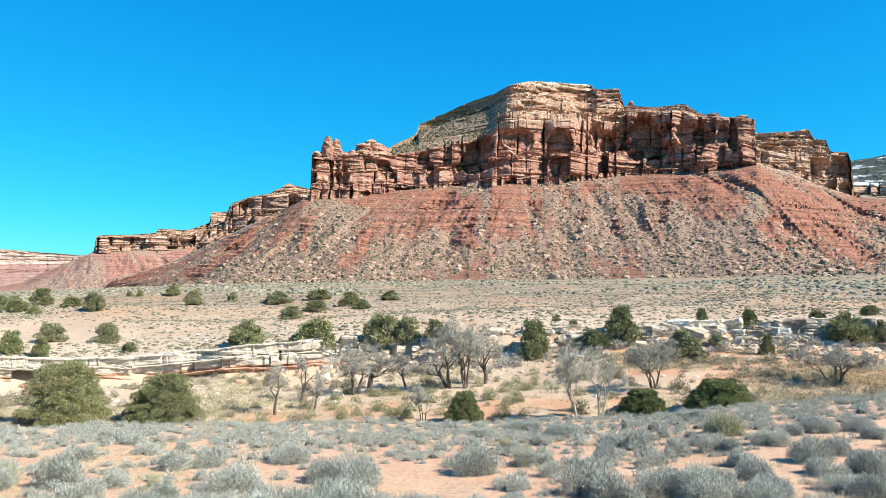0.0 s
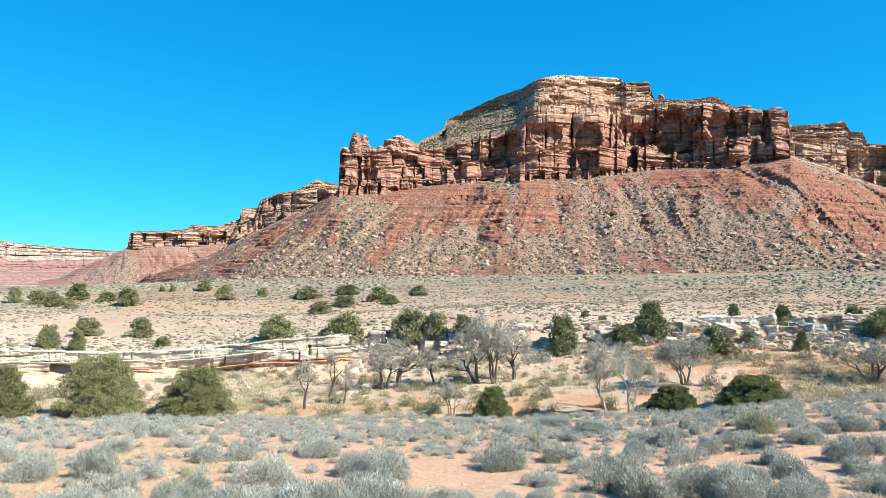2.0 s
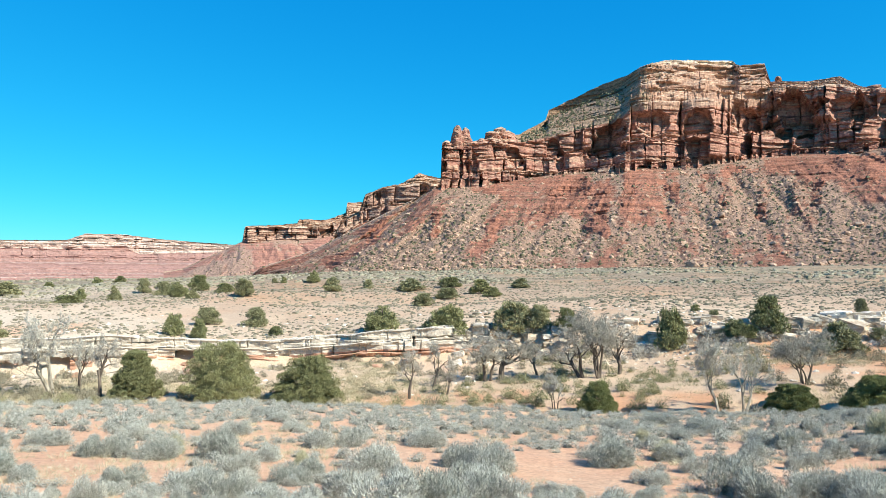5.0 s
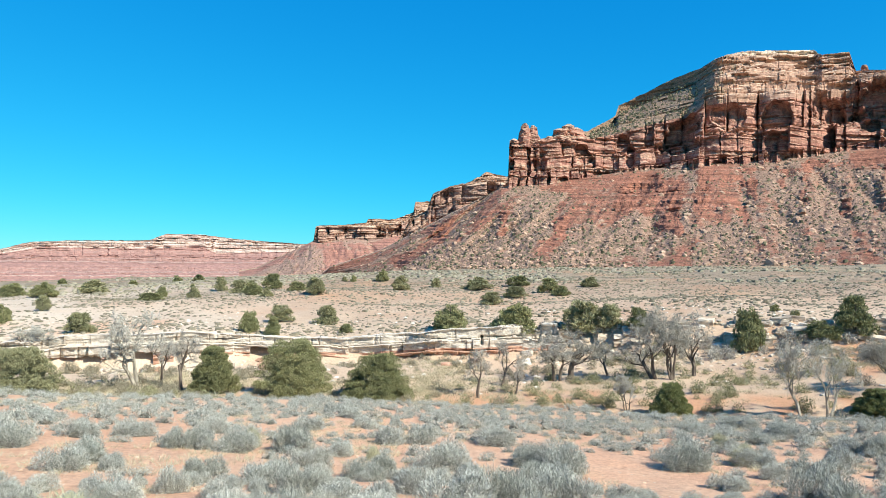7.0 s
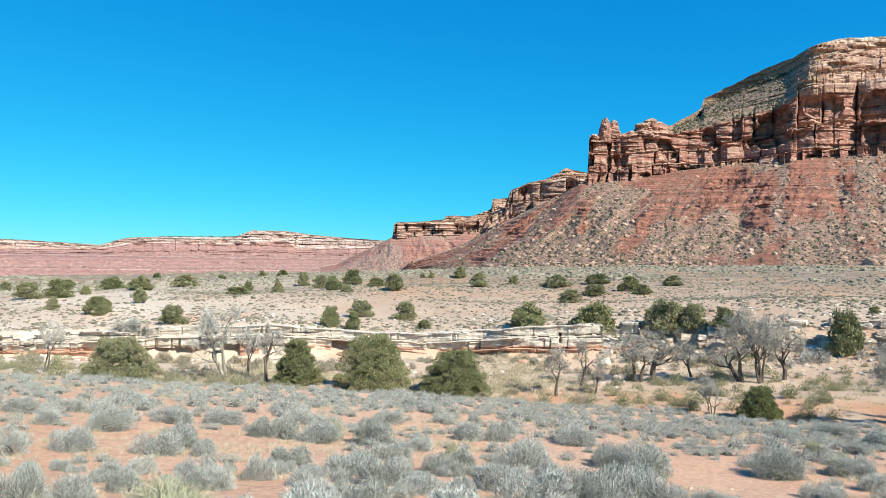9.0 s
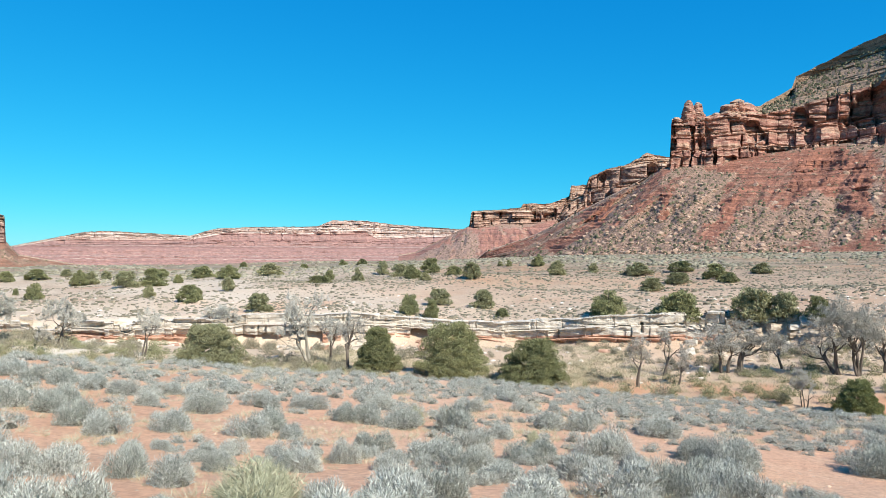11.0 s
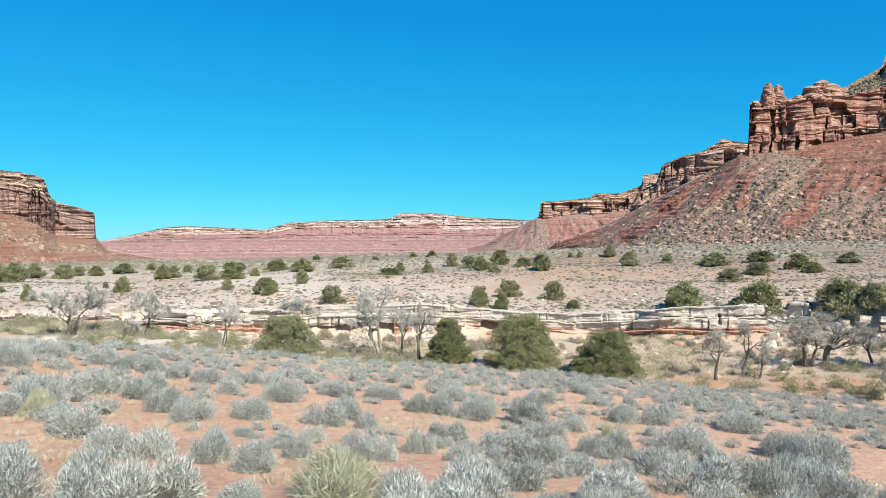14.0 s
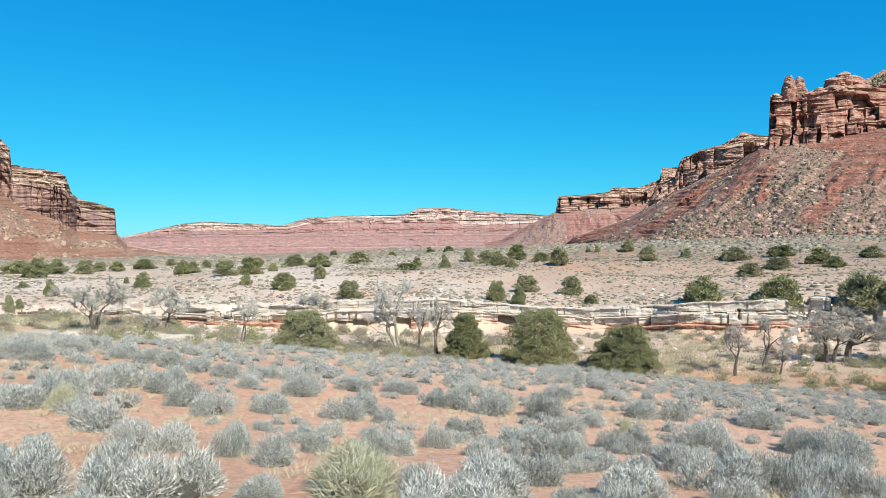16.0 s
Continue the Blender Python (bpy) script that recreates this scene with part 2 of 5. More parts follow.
talus_red = talus_material("red_talus", (0.31, 0.135, 0.09), (0.315, 0.2, 0.145), (0.125, 0.096, 0.062), 0.05, 0.95)
talus_far = talus_material("far_red_slope", (0.36, 0.175, 0.13), (0.38, 0.24, 0.18), (0.25, 0.165, 0.12), 0.03, 1.0, 0.3)
talus_west = talus_material("bouldery_orange_slope", (0.33, 0.165, 0.105), (0.355, 0.22, 0.15), (0.21, 0.145, 0.095), 0.06, 0.85)
slope_grey = talus_material("grey_green_slope", (0.36, 0.235, 0.155), (0.33, 0.245, 0.165), (0.11, 0.098, 0.058), 0.09, 1.0)

snow_slope, t_, s_ = material("snow_patched_slope")
c_ = ramp(t_, noise_at(t_, 0.035, 7, 0.7, (0.5, 0.5, 2.2)), [(0.54, (0.05, 0.052, 0.042)), (0.62, (0.8, 0.83, 0.88))])
t_.links.new(c_, s_.inputs["Base Color"])
bump(t_, s_, noise_at(t_, 0.1, 8), 0.8, 2.0)

# soil: orange sand near by, paler in the wash, pinkish and grey-green out on the plain
soil, t_, s_ = material("sandy_soil", 0.95)
g_ = t_.nodes.new("ShaderNodeNewGeometry")
far_ = t_.nodes.new("ShaderNodeVectorMath")
far_.operation = "LENGTH"
t_.links.new(g_.outputs["Position"], far_.inputs[0])
rings = math_at(t_, "ADD", math_at(t_, "DIVIDE", far_.outputs[1], 300.0), math_at(t_, "MULTIPLY", math_at(t_, "SUBTRACT", noise_at(t_, 0.12, 5), 0.5), 0.05))
base_ = ramp(t_, rings, [(0.0, (0.58, 0.325, 0.202)), (0.085, (0.57, 0.34, 0.222)), (0.125, (0.50, 0.345, 0.225)), (0.2, (0.50, 0.37, 0.262)), (0.3, (0.42, 0.295, 0.207)), (0.42, (0.285, 0.2, 0.14)), (0.56, (0.21, 0.16, 0.114)), (0.72, (0.195, 0.162, 0.115)), (0.95, (0.18, 0.15, 0.108))])
pale_ = ramp(t_, noise_at(t_, 0.3, 7, 0.65), [(0.42, (0, 0, 0)), (0.68, (0.8, 0.8, 0.8))])
base_ = mix(t_, pale_, base_, mix(t_, 0.5, base_, (0.62, 0.47, 0.33)))
base_ = mix(t_, ramp(t_, noise_at(t_, 0.09, 5, 0.6), [(0.52, (0, 0, 0)), (0.72, (0.5, 0.5, 0.5))]), base_, (0.50, 0.26, 0.145))
base_ = mix(t_, ramp(t_, noise_at(t_, 0.025, 5, 0.6), [(0.48, (0, 0, 0)), (0.66, (0.55, 0.55, 0.55))]), base_, (0.42, 0.235, 0.13))
mud_at = t_.nodes.new("ShaderNodeAttribute")
mud_at.attribute_name = "mud"
base_ = mix(t_, math_at(t_, "MULTIPLY", mud_at.outputs["Fac"], 0.85), base_, (0.53, 0.27, 0.145))
silt_at = t_.nodes.new("ShaderNodeAttribute")
silt_at.attribute_name = "silt"
base_ = mix(t_, math_at(t_, "MULTIPLY", silt_at.outputs["Fac"], 0.85), base_, (0.70, 0.61, 0.49))
base_ = mix(t_, 0.9, base_, ramp(t_, noise_at(t_, 9.0, 8, 0.75), [(0.3, (0.66, 0.62, 0.6)), (0.5, (1, 1, 1)), (0.72, (1.3, 1.28, 1.25))]), "MULTIPLY")
t_.links.new(base_, s_.inputs["Base Color"])
bump(t_, s_, math_at(t_, "ADD", noise_at(t_, 5.0, 8, 0.7), noise_at(t_, 0.8, 5)), 0.7, 0.12)


def leafy(name, a, b, rough=0.8, through=0.0):
    """Foliage or twigs: two tones that vary from piece to piece and from plant to plant."""
    m, t, s = material(name, rough)
    g, o = t.nodes.new("ShaderNodeNewGeometry"), t.nodes.new("ShaderNodeObjectInfo")
    col = mix(t, g.outputs["Random Per Island"], a, b)
    col = mix(t, 0.55, col, ramp(t, o.outputs["Random"], [(0.0, (0.72, 0.74, 0.7)), (0.5, (1, 1, 1)), (1.0, (1.25, 1.2, 1.15))]), "MULTIPLY")
    t.links.new(col, s.inputs["Base Color"])
    return m


sage_leaf = leafy("sagebrush_twigs", (0.10, 0.10, 0.084), (0.67, 0.67, 0.59))
sage_dark = leafy("dark_scrub", (0.135, 0.115, 0.075), (0.29, 0.25, 0.18))
scrub_grey = leafy("grey_scrub_cushions", (0.17, 0.15, 0.10), (0.32, 0.285, 0.205))
juniper_leaf = leafy("juniper_foliage", (0.095, 0.10, 0.045), (0.35, 0.34, 0.165))
green_leaf = leafy("bright_juniper_foliage", (0.085, 0.10, 0.038), (0.27, 0.28, 0.115))
juniper_grey = leafy("grey_juniper_foliage", (0.125, 0.12, 0.062), (0.40, 0.38, 0.21))
shoulder_leaf = leafy("shoulder_scrub_foliage", (0.06, 0.058, 0.03), (0.15, 0.14, 0.08))
slope_leaf = leafy("slope_scrub_foliage", (0.09, 0.08, 0.045), (0.2, 0.175, 0.105))
bright_leaf = leafy("rabbitbrush_stems", (0.22, 0.215, 0.13), (0.56, 0.53, 0.36))
wash_straw = leafy("olive_dry_grass", (0.27, 0.235, 0.14), (0.50, 0.44, 0.30))
straw = leafy("dry_grass", (0.36, 0.30, 0.185), (0.62, 0.555, 0.40))
grey_twig = leafy("bare_twigs", (0.28, 0.25, 0.205), (0.56, 0.51, 0.435))
pale_twig = leafy("pale_bare_twigs", (0.36, 0.33, 0.28), (0.60, 0.56, 0.48))


def bark(name, a, b):
    m, t, s = material(name, 0.9)
    n = noise_at(t, 6.0, 6, 0.7, (1, 1, 0.2))
    t.links.new(ramp(t, n, [(0.35, a), (0.65, b)]), s.inputs["Base Color"])
    bump(t, s, n, 0.8, 0.03)
    return m


bark_dark = bark("dark_bark", (0.06, 0.045, 0.035), (0.19, 0.15, 0.115))
bark_pale = bark("pale_bark", (0.17, 0.145, 0.11), (0.43, 0.385, 0.31))


def stone(name, a, b, grain=1.5, depth=0.08):
    m, t, s = material(name, 0.92)
    o = t.nodes.new("ShaderNodeObjectInfo")
    g = t.nodes.new("ShaderNodeNewGeometry")
    col = mix(t, ramp(t, noise_at(t, grain, 8, 0.7, (1, 1, 2.5)), [(0.32, (0, 0, 0)), (0.66, (1, 1, 1))]), a, b)
    vary = math_at(t, "FRACT", math_at(t, "ADD", g.outputs["Random Per Island"], o.outputs["Random"]), 0)
    col = mix(t, 0.8, col, ramp(t, vary, [(0.0, (0.7, 0.66, 0.62)), (1.0, (1.2, 1.2, 1.2))]), "MULTIPLY")
    t.links.new(col, s.inputs["Base Color"])
    bump(t, s, noise_at(t, grain * 2, 9, 0.75), 1.0, depth)
    return m


white_rock = stone("white_rimrock", (0.52, 0.435, 0.35), (0.83, 0.76, 0.66), 2.2, 0.14)
pink_rock = stone("pink_rimrock", (0.34, 0.17, 0.11), (0.55, 0.36, 0.26))
rubble_rock = stone("fallen_sandstone", (0.26, 0.15, 0.10), (0.48, 0.34, 0.245), 0.6, 0.2)
tan_rock = stone("weathered_tan_rock", (0.30, 0.215, 0.145), (0.66, 0.56, 0.44))
grey_rock = stone("weathered_grey_rock", (0.2, 0.15, 0.11), (0.60, 0.52, 0.41), 2.2, 0.3)
pebble = stone("pale_pebbles", (0.40, 0.25, 0.16), (0.66, 0.52, 0.40), 8.0, 0.01)
# dark tone for bush hearts: shade between the twigs, put into the colour
sage_shade = stone("sage_inner_shade", (0.08, 0.074, 0.058), (0.17, 0.16, 0.125), 22.0, 0.05)

# ---- the mesas: foot of the slope, foot of the cliff, cliff rim, skyline, as bearing, distance and height ----
BUTTE_FOOT = [
    (-27.12, 411, -3.8), (-21.05, 331, -2.1), (-16.98, 294, -1.3), (-8.31, 267, -0.5), (0.75, 262, 0.1), (9.78, 262, 1.3), (18.35, 255, 1.1),
    (26.16, 248, 1.5), (33.04, 240, 1.3), (39.00, 235, 1.4),
]
BUTTE_CLIFF = [
    (-27.12, 401, -14.0), (-24.92, 396, -1.0), (-21.09, 396, 8.3), (-18.29, 392, 18.0), (-15.38, 388, 28.4), (-12.82, 383, 37.0), (-11.26, 382, 42.8),
    (-10.20, 382, 43.1), (-6.61, 390, 46.8), (-3.89, 400, 50.8), (0.69, 409, 55.0), (3.89, 404, 55.4), (9.77, 426, 59.6), (14.16, 448, 66.2),
    (18.39, 448, 66.5), (20.44, 449, 67.9), (23.90, 454, 70.6), (26.23, 464, 64.4), (28.04, 474, 58.1), (30.48, 488, 51.2), (33.13, 500, 51.2),
    (39.09, 530, 48.2),
]
BUTTE_RIM = [
    (-27.13, 404, -13.8), (-24.93, 397, -0.8), (-21.09, 398, 8.5), (-18.29, 396, 18.3), (-15.38, 391, 28.8), (-12.82, 386, 37.4), (-10.73, 385, 43.6),
    (-10.61, 386, 68.1), (-8.46, 393, 69.2), (-6.66, 397, 71.1), (-4.38, 406, 72.3), (-2.09, 415, 76.7), (-0.26, 418, 80.3), (1.58, 420, 83.5),
    (3.64, 415, 86.7), (4.32, 413, 90.0), (9.76, 432, 93.5), (11.54, 441, 94.3), (13.95, 456, 97.9), (14.38, 458, 104.9), (18.41, 457, 104.8),
    (19.85, 455, 101.2), (23.82, 460, 97.5), (23.94, 460, 72.2), (26.23, 470, 65.5), (28.04, 480, 59.1), (30.48, 494, 52.0), (33.13, 506, 52.1),
    (39.09, 536, 49.0),
]
BUTTE_TOP = [
    (-27.13, 407, -13.6), (-24.93, 401, -0.7), (-21.09, 404, 8.7), (-18.29, 401, 18.7), (-15.38, 397, 29.4), (-12.82, 392, 38.1), (-10.73, 393, 44.7),
    (-10.61, 391, 69.7), (-8.46, 400, 71.1), (-6.66, 407, 75.0), (-5.30, 414, 78.3), (-4.39, 470, 88.1), (-2.29, 536, 110.9), (-2.02, 544, 120.4),
    (-0.74, 545, 126.2), (2.02, 535, 135.6), (5.45, 494, 135.8), (7.05, 499, 139.9), (11.76, 530, 143.7), (12.25, 512, 135.1), (13.95, 514, 136.2),
    (14.34, 513, 123.5), (16.31, 502, 119.3), (18.83, 494, 118.2), (20.05, 483, 108.8), (23.62, 475, 100.9), (23.94, 474, 74.5), (26.23, 486, 67.9),
    (28.04, 496, 61.2), (30.48, 510, 53.8), (33.13, 522, 53.9), (39.09, 552, 50.8),
]
STEP_FOOT = [
    (-19.47, 559, 6.1), (-10.16, 559, 37.0),
]
STEP_CLIFF = [
    (-19.50, 614, 19.4), (-18.49, 611, 27.8), (-17.27, 614, 38.5), (-15.38, 611, 39.9), (-12.80, 608, 44.2), (-10.17, 606, 49.4),
]
STEP_RIM = [
    (-19.50, 616, 19.9), (-18.51, 618, 37.5), (-17.28, 620, 44.6), (-16.76, 616, 59.6), (-15.42, 616, 66.8), (-13.71, 616, 68.5), (-12.84, 616, 69.8), (-10.20, 615, 69.5),
]
STEP_TOP = [
    (-19.50, 624, 20.6), (-18.52, 637, 41.0), (-17.24, 637, 48.7), (-16.77, 630, 62.9), (-15.42, 629, 69.2), (-13.71, 637, 74.2), (-12.85, 644, 81.3), (-12.42, 646, 84.4),
    (-11.54, 649, 82.0), (-10.21, 650, 79.6),
]
SHELF_FOOT = [
    (-31.95, 754, -9.4), (-29.94, 728, -7.9), (-26.77, 702, -6.0), (-21.06, 676, -3.4), (-15.31, 676, 5.4),
]
SHELF_CLIFF = [
    (-31.95, 845, -10.2), (-30.60, 845, -6.5), (-28.50, 838, 9.0), (-26.46, 832, 24.0), (-23.84, 832, 27.9), (-19.91, 845, 32.1), (-17.88, 858, 39.8), (-15.79, 871, 47.7), (-15.37, 871, 47.9),
]
SHELF_RIM = [
    (-31.95, 849, -9.6), (-30.60, 849, -5.9), (-28.50, 842, 9.6), (-26.27, 836, 25.4), (-26.12, 836, 41.6), (-23.87, 836, 42.7), (-19.93, 849, 42.4), (-17.90, 863, 56.4), (-15.38, 876, 61.7),
]
SHELF_TOP = [
    (-31.95, 858, -9.2), (-30.60, 858, -5.3), (-28.50, 851, 10.2), (-26.28, 845, 26.0), (-26.05, 845, 43.9), (-23.87, 848, 45.7), (-22.13, 853, 48.7), (-21.94, 858, 54.2), (-19.94, 871, 54.0),
    (-18.32, 897, 64.5), (-18.17, 910, 78.6), (-15.40, 910, 82.2),
]
TERRACE_FOOT = [
    (22.02, 530, 61.3), (33.12, 561, 55.6),
]
TERRACE_CLIFF = [
    (22.03, 590, 85.6), (24.74, 600, 88.7), (26.96, 614, 79.5), (28.75, 626, 68.9), (30.10, 636, 66.2), (30.81, 645, 65.8), (33.12, 665, 65.5),
]
TERRACE_RIM = [
    (22.04, 597, 100.0), (24.75, 608, 101.3), (26.98, 621, 96.1), (28.59, 631, 94.1), (28.99, 632, 102.0), (29.83, 635, 101.8), (30.06, 639, 93.2), (30.17, 645, 67.5),
    (33.12, 671, 66.5),
]
TERRACE_TOP = [
    (22.05, 625, 121.1), (24.19, 636, 122.8), (25.70, 641, 122.5), (25.89, 639, 123.3), (27.37, 644, 124.7), (27.72, 645, 117.2), (28.44, 648, 115.6), (28.71, 643, 105.8),
    (29.06, 641, 104.3), (29.76, 644, 104.1), (30.06, 646, 95.2), (30.17, 651, 68.6), (33.12, 680, 67.9),
]
SNOW_FOOT = [
    (26.20, 910, 71.7), (41.72, 910, 56.9),
]
SNOW_CLIFF = [
    (26.21, 1040, 100.4), (30.13, 1040, 106.9), (31.82, 1040, 106.8), (41.76, 1040, 95.9),
]
SNOW_RIM = [
    (26.22, 1060, 117.5), (30.14, 1060, 125.1), (31.83, 1060, 123.2), (41.77, 1060, 110.3),
]
SNOW_TOP = [
    (26.23, 1248, 169.5), (29.12, 1248, 178.9), (30.17, 1248, 186.0), (31.86, 1248, 190.9), (34.45, 1248, 197.6), (41.83, 1248, 189.5),
]
RIDGE_FOOT = [
    (-76.15, 2210, -67.9), (-67.32, 2210, -69.6), (-59.51, 2210, -62.3), (-48.05, 2210, -58.8), (-27.75, 2210, -49.7), (-16.93, 2210, -41.2),
]
RIDGE_CLIFF = [
    (-76.13, 2470, -31.4), (-63.89, 2470, -26.4), (-59.69, 2470, -17.7), (-56.38, 2470, -7.9), (-48.04, 2470, -2.6), (-39.11, 2470, -2.6), (-27.74, 2470, 0.8), (-16.94, 2470, 11.7),
]
RIDGE_RIM = [
    (-76.12, 2535, -26.2), (-63.89, 2535, -20.0), (-59.68, 2535, -12.7), (-57.17, 2535, 10.8), (-48.03, 2535, 17.0), (-45.40, 2535, 40.4), (-39.11, 2535, 39.6), (-34.55, 2535, 46.7),
    (-33.64, 2548, 26.4), (-27.74, 2535, 36.8), (-16.94, 2535, 46.4),
]
RIDGE_TOP = [
    (-76.12, 2730, -21.8), (-63.89, 2730, -14.1), (-59.68, 2730, -7.9), (-57.56, 2730, 15.6), (-55.17, 2730, 41.8), (-53.53, 2730, 45.9), (-48.03, 2730, 33.0), (-46.06, 2730, 60.5),
    (-43.61, 2730, 66.8), (-38.42, 2730, 72.7), (-37.28, 2730, 96.4), (-34.54, 2730, 95.8), (-32.26, 2730, 82.1), (-27.29, 2730, 67.4), (-16.94, 2730, 72.5),
]
WEST_FOOT = [
    (-78.68, 390, -10.6), (-73.44, 429, -11.1), (-67.33, 468, -11.5), (-62.13, 520, -13.0), (-59.15, 559, -13.9), (-55.21, 611, -16.1),
]
WEST_CLIFF = [
    (-78.55, 546, 45.7), (-71.89, 559, 40.2), (-67.25, 578, 31.0), (-65.60, 588, 19.8), (-63.70, 593, 11.9), (-62.46, 624, 4.4), (-60.07, 650, 1.6), (-59.32, 656, -8.0),
    (-55.21, 663, -17.1),
]
WEST_RIM = [
    (-78.50, 551, 68.4), (-71.86, 564, 60.0), (-67.21, 582, 53.2), (-66.66, 585, 48.1), (-66.58, 588, 40.4), (-64.71, 593, 38.9), (-63.32, 598, 34.6), (-62.87, 603, 24.8),
    (-62.62, 632, 23.3), (-60.98, 650, 19.4), (-60.13, 655, 16.8), (-60.03, 660, 2.6), (-59.28, 663, -7.6), (-55.21, 668, -16.7),
]
WEST_TOP = [
    (-78.48, 564, 83.0), (-71.83, 577, 74.5), (-67.19, 595, 70.0), (-66.67, 598, 64.5), (-66.56, 601, 52.7), (-64.70, 606, 50.6), (-63.30, 611, 46.9), (-62.86, 616, 33.1),
    (-62.57, 637, 31.5), (-60.97, 656, 26.7), (-60.12, 663, 23.2), (-60.03, 666, 3.1), (-59.28, 668, -7.2), (-55.21, 673, -16.4),
]


# ---- mesh helpers ----
def np_mesh(name, verts, faces, mat, smooth=False):
    """A mesh from an array of corners and an array of triangles or quads."""
    verts, faces = np.asarray(verts, np.float32).reshape(-1, 3), np.asarray(faces, np.int32)
    n, k = faces.shape
    me = bpy.data.meshes.new(name)
    me.vertices.add(len(verts))
    me.vertices.foreach_set("co", verts.ravel())
    me.loops.add(n * k)
    me.loops.foreach_set("vertex_index", faces.ravel())
    me.polygons.add(n)
    me.polygons.foreach_set("loop_start", np.arange(0, n * k, k, dtype=np.int32))
    me.polygons.foreach_set("loop_total", np.full(n, k, np.int32))
    me.polygons.foreach_set("use_smooth", np.full(n, smooth))
    me.materials.append(mat)
    me.update(calc_edges=True)
    return me


def sheet(name, grid, mat, smooth=False, closed=False):
    """A mesh over a grid of points, rows by columns."""
    r, c = grid.shape[:2]
    idx = np.arange(r * c).reshape(r, c)
    if closed:
        idx = np.hstack([idx, idx[:, :1]])
    q = np.stack([idx[:-1, :-1], idx[:-1, 1:], idx[1:, 1:], idx[1:, :-1]], -1).reshape(-1, 4)
    return np_mesh(name, grid.reshape(-1, 3), q, mat, smooth)


def part(name, mesh, parent, label=""):
    ob = new(name, mesh)
    ob.parent = parent
    return tagged(ob, label) if label else ob


def polar(az, r, z):
    a = np.radians(az)
    return np.stack([r * np.sin(a), r * np.cos(a), z + 0 * r], -1)


# ---- the ground: one sheet to the horizon ----
az_ = np.concatenate([np.linspace(-180, -80, 40, endpoint=False), np.linspace(-80, 42, 500, endpoint=False), np.linspace(42, 180, 50, endpoint=False)])
r_ = np.concatenate([[0.02], np.geomspace(1.0, 8, 24, endpoint=False), np.geomspace(8, 75, 170, endpoint=False), np.geomspace(75, 330, 80, endpoint=False), np.geomspace(330, 4600, 40)])
A_, R_ = np.meshgrid(az_, r_)
land_mesh = sheet("ground", polar(A_, R_, land(A_, R_)), soil, True, True)
# red mud laid bare below the broken rim and along the cut bank
mud_ = np.zeros_like(A_)
for a0, a1, r0, r1 in ((12, 36, 49, 66), (-2, 16, 38.5, 45), (-18, -2, 38, 48), (-66, -54, 36, 40), (-50, -36, 64, 80)):
    mud_ = np.maximum(mud_, np.clip((A_ - a0) / 2, 0, 1) * np.clip((a1 - A_) / 2, 0, 1) * np.clip((R_ - r0) / 1.5, 0, 1) * np.clip((r1 - R_) / 1.5, 0, 1))
mud_ = mud_ * np.clip(3.4 * fbm(A_ * 0.5, R_ * 0.22, 131, 4) - 0.85, 0, 1)
land_mesh.attributes.new("mud", "FLOAT", "POINT").data.foreach_set("value", mud_.astype(np.float32).ravel())
silt_ = np.clip((A_ + 69) / 2, 0, 1) * np.clip((-47 - A_) / 4, 0, 1) * np.clip((R_ - 40) / 3, 0, 1) * np.clip((66 - R_) / 3, 0, 1) * np.clip(3.6 * fbm(A_ * 0.35, R_ * 0.3, 141, 4) - 1.2, 0, 1)
silt_ = np.maximum(silt_, 0.55 * np.clip((-24 - A_) / 18, 0, 1) * np.clip((R_ - 48) / 12, 0, 1) * np.clip((210 - R_) / 70, 0, 1) * np.clip(2.2 * fbm(A_ * 0.2, R_ * 0.06, 143, 4) - 0.3, 0, 1))
land_mesh.attributes.new("silt", "FLOAT", "POINT").data.foreach_set("value", silt_.astype(np.float32).ravel())
tagged(new("ground", land_mesh), "orange sandy desert ground with wash and plain", "ground", kind="structure")


# ---- the mesas ----
def along(rail, az):
    a = np.array(rail)
    return np.interp(az, a[:, 0], a[:, 1]), np.interp(az, a[:, 0], a[:, 2])


def joints(S, seed, wide):
    """Upright joints along S: each block's number, width, random numbers, and where in the block each place lies, 0 to 1."""
    rng = np.random.RandomState(seed)
    lo, hi = S.min() - 20, S.max() + 20
    cuts = [lo]
    while cuts[-1] < hi:
        cuts.append(cuts[-1] + wide * rng.choice([0.4, 0.6, 0.9, 1.3, 2.1]) * rng.uniform(0.8, 1.2))
    cuts = np.array(cuts)
    k = np.clip(np.searchsorted(cuts, S.ravel()) - 1, 0, len(cuts) - 2).reshape(S.shape)
    w = cuts[k + 1] - cuts[k]
    return k, w, rng.rand(4, len(cuts))[:, k], (S - cuts[k]) / w


def beds(z, seed, thick):
    """Flat-lying beds: how far each juts out, 0 to 1."""
    rng = np.random.RandomState(seed)
    cuts = np.cumsum(thick * rng.choice([0.3, 0.5, 0.9, 1.5, 2.4], 400) * rng.uniform(0.8, 1.2, 400)) - 120
    k = np.clip(np.searchsorted(cuts, z) - 1, 0, 398)
    edge = np.minimum(z - cuts[k], cuts[k + 1] - z)
    return rng.rand(400)[k], edge


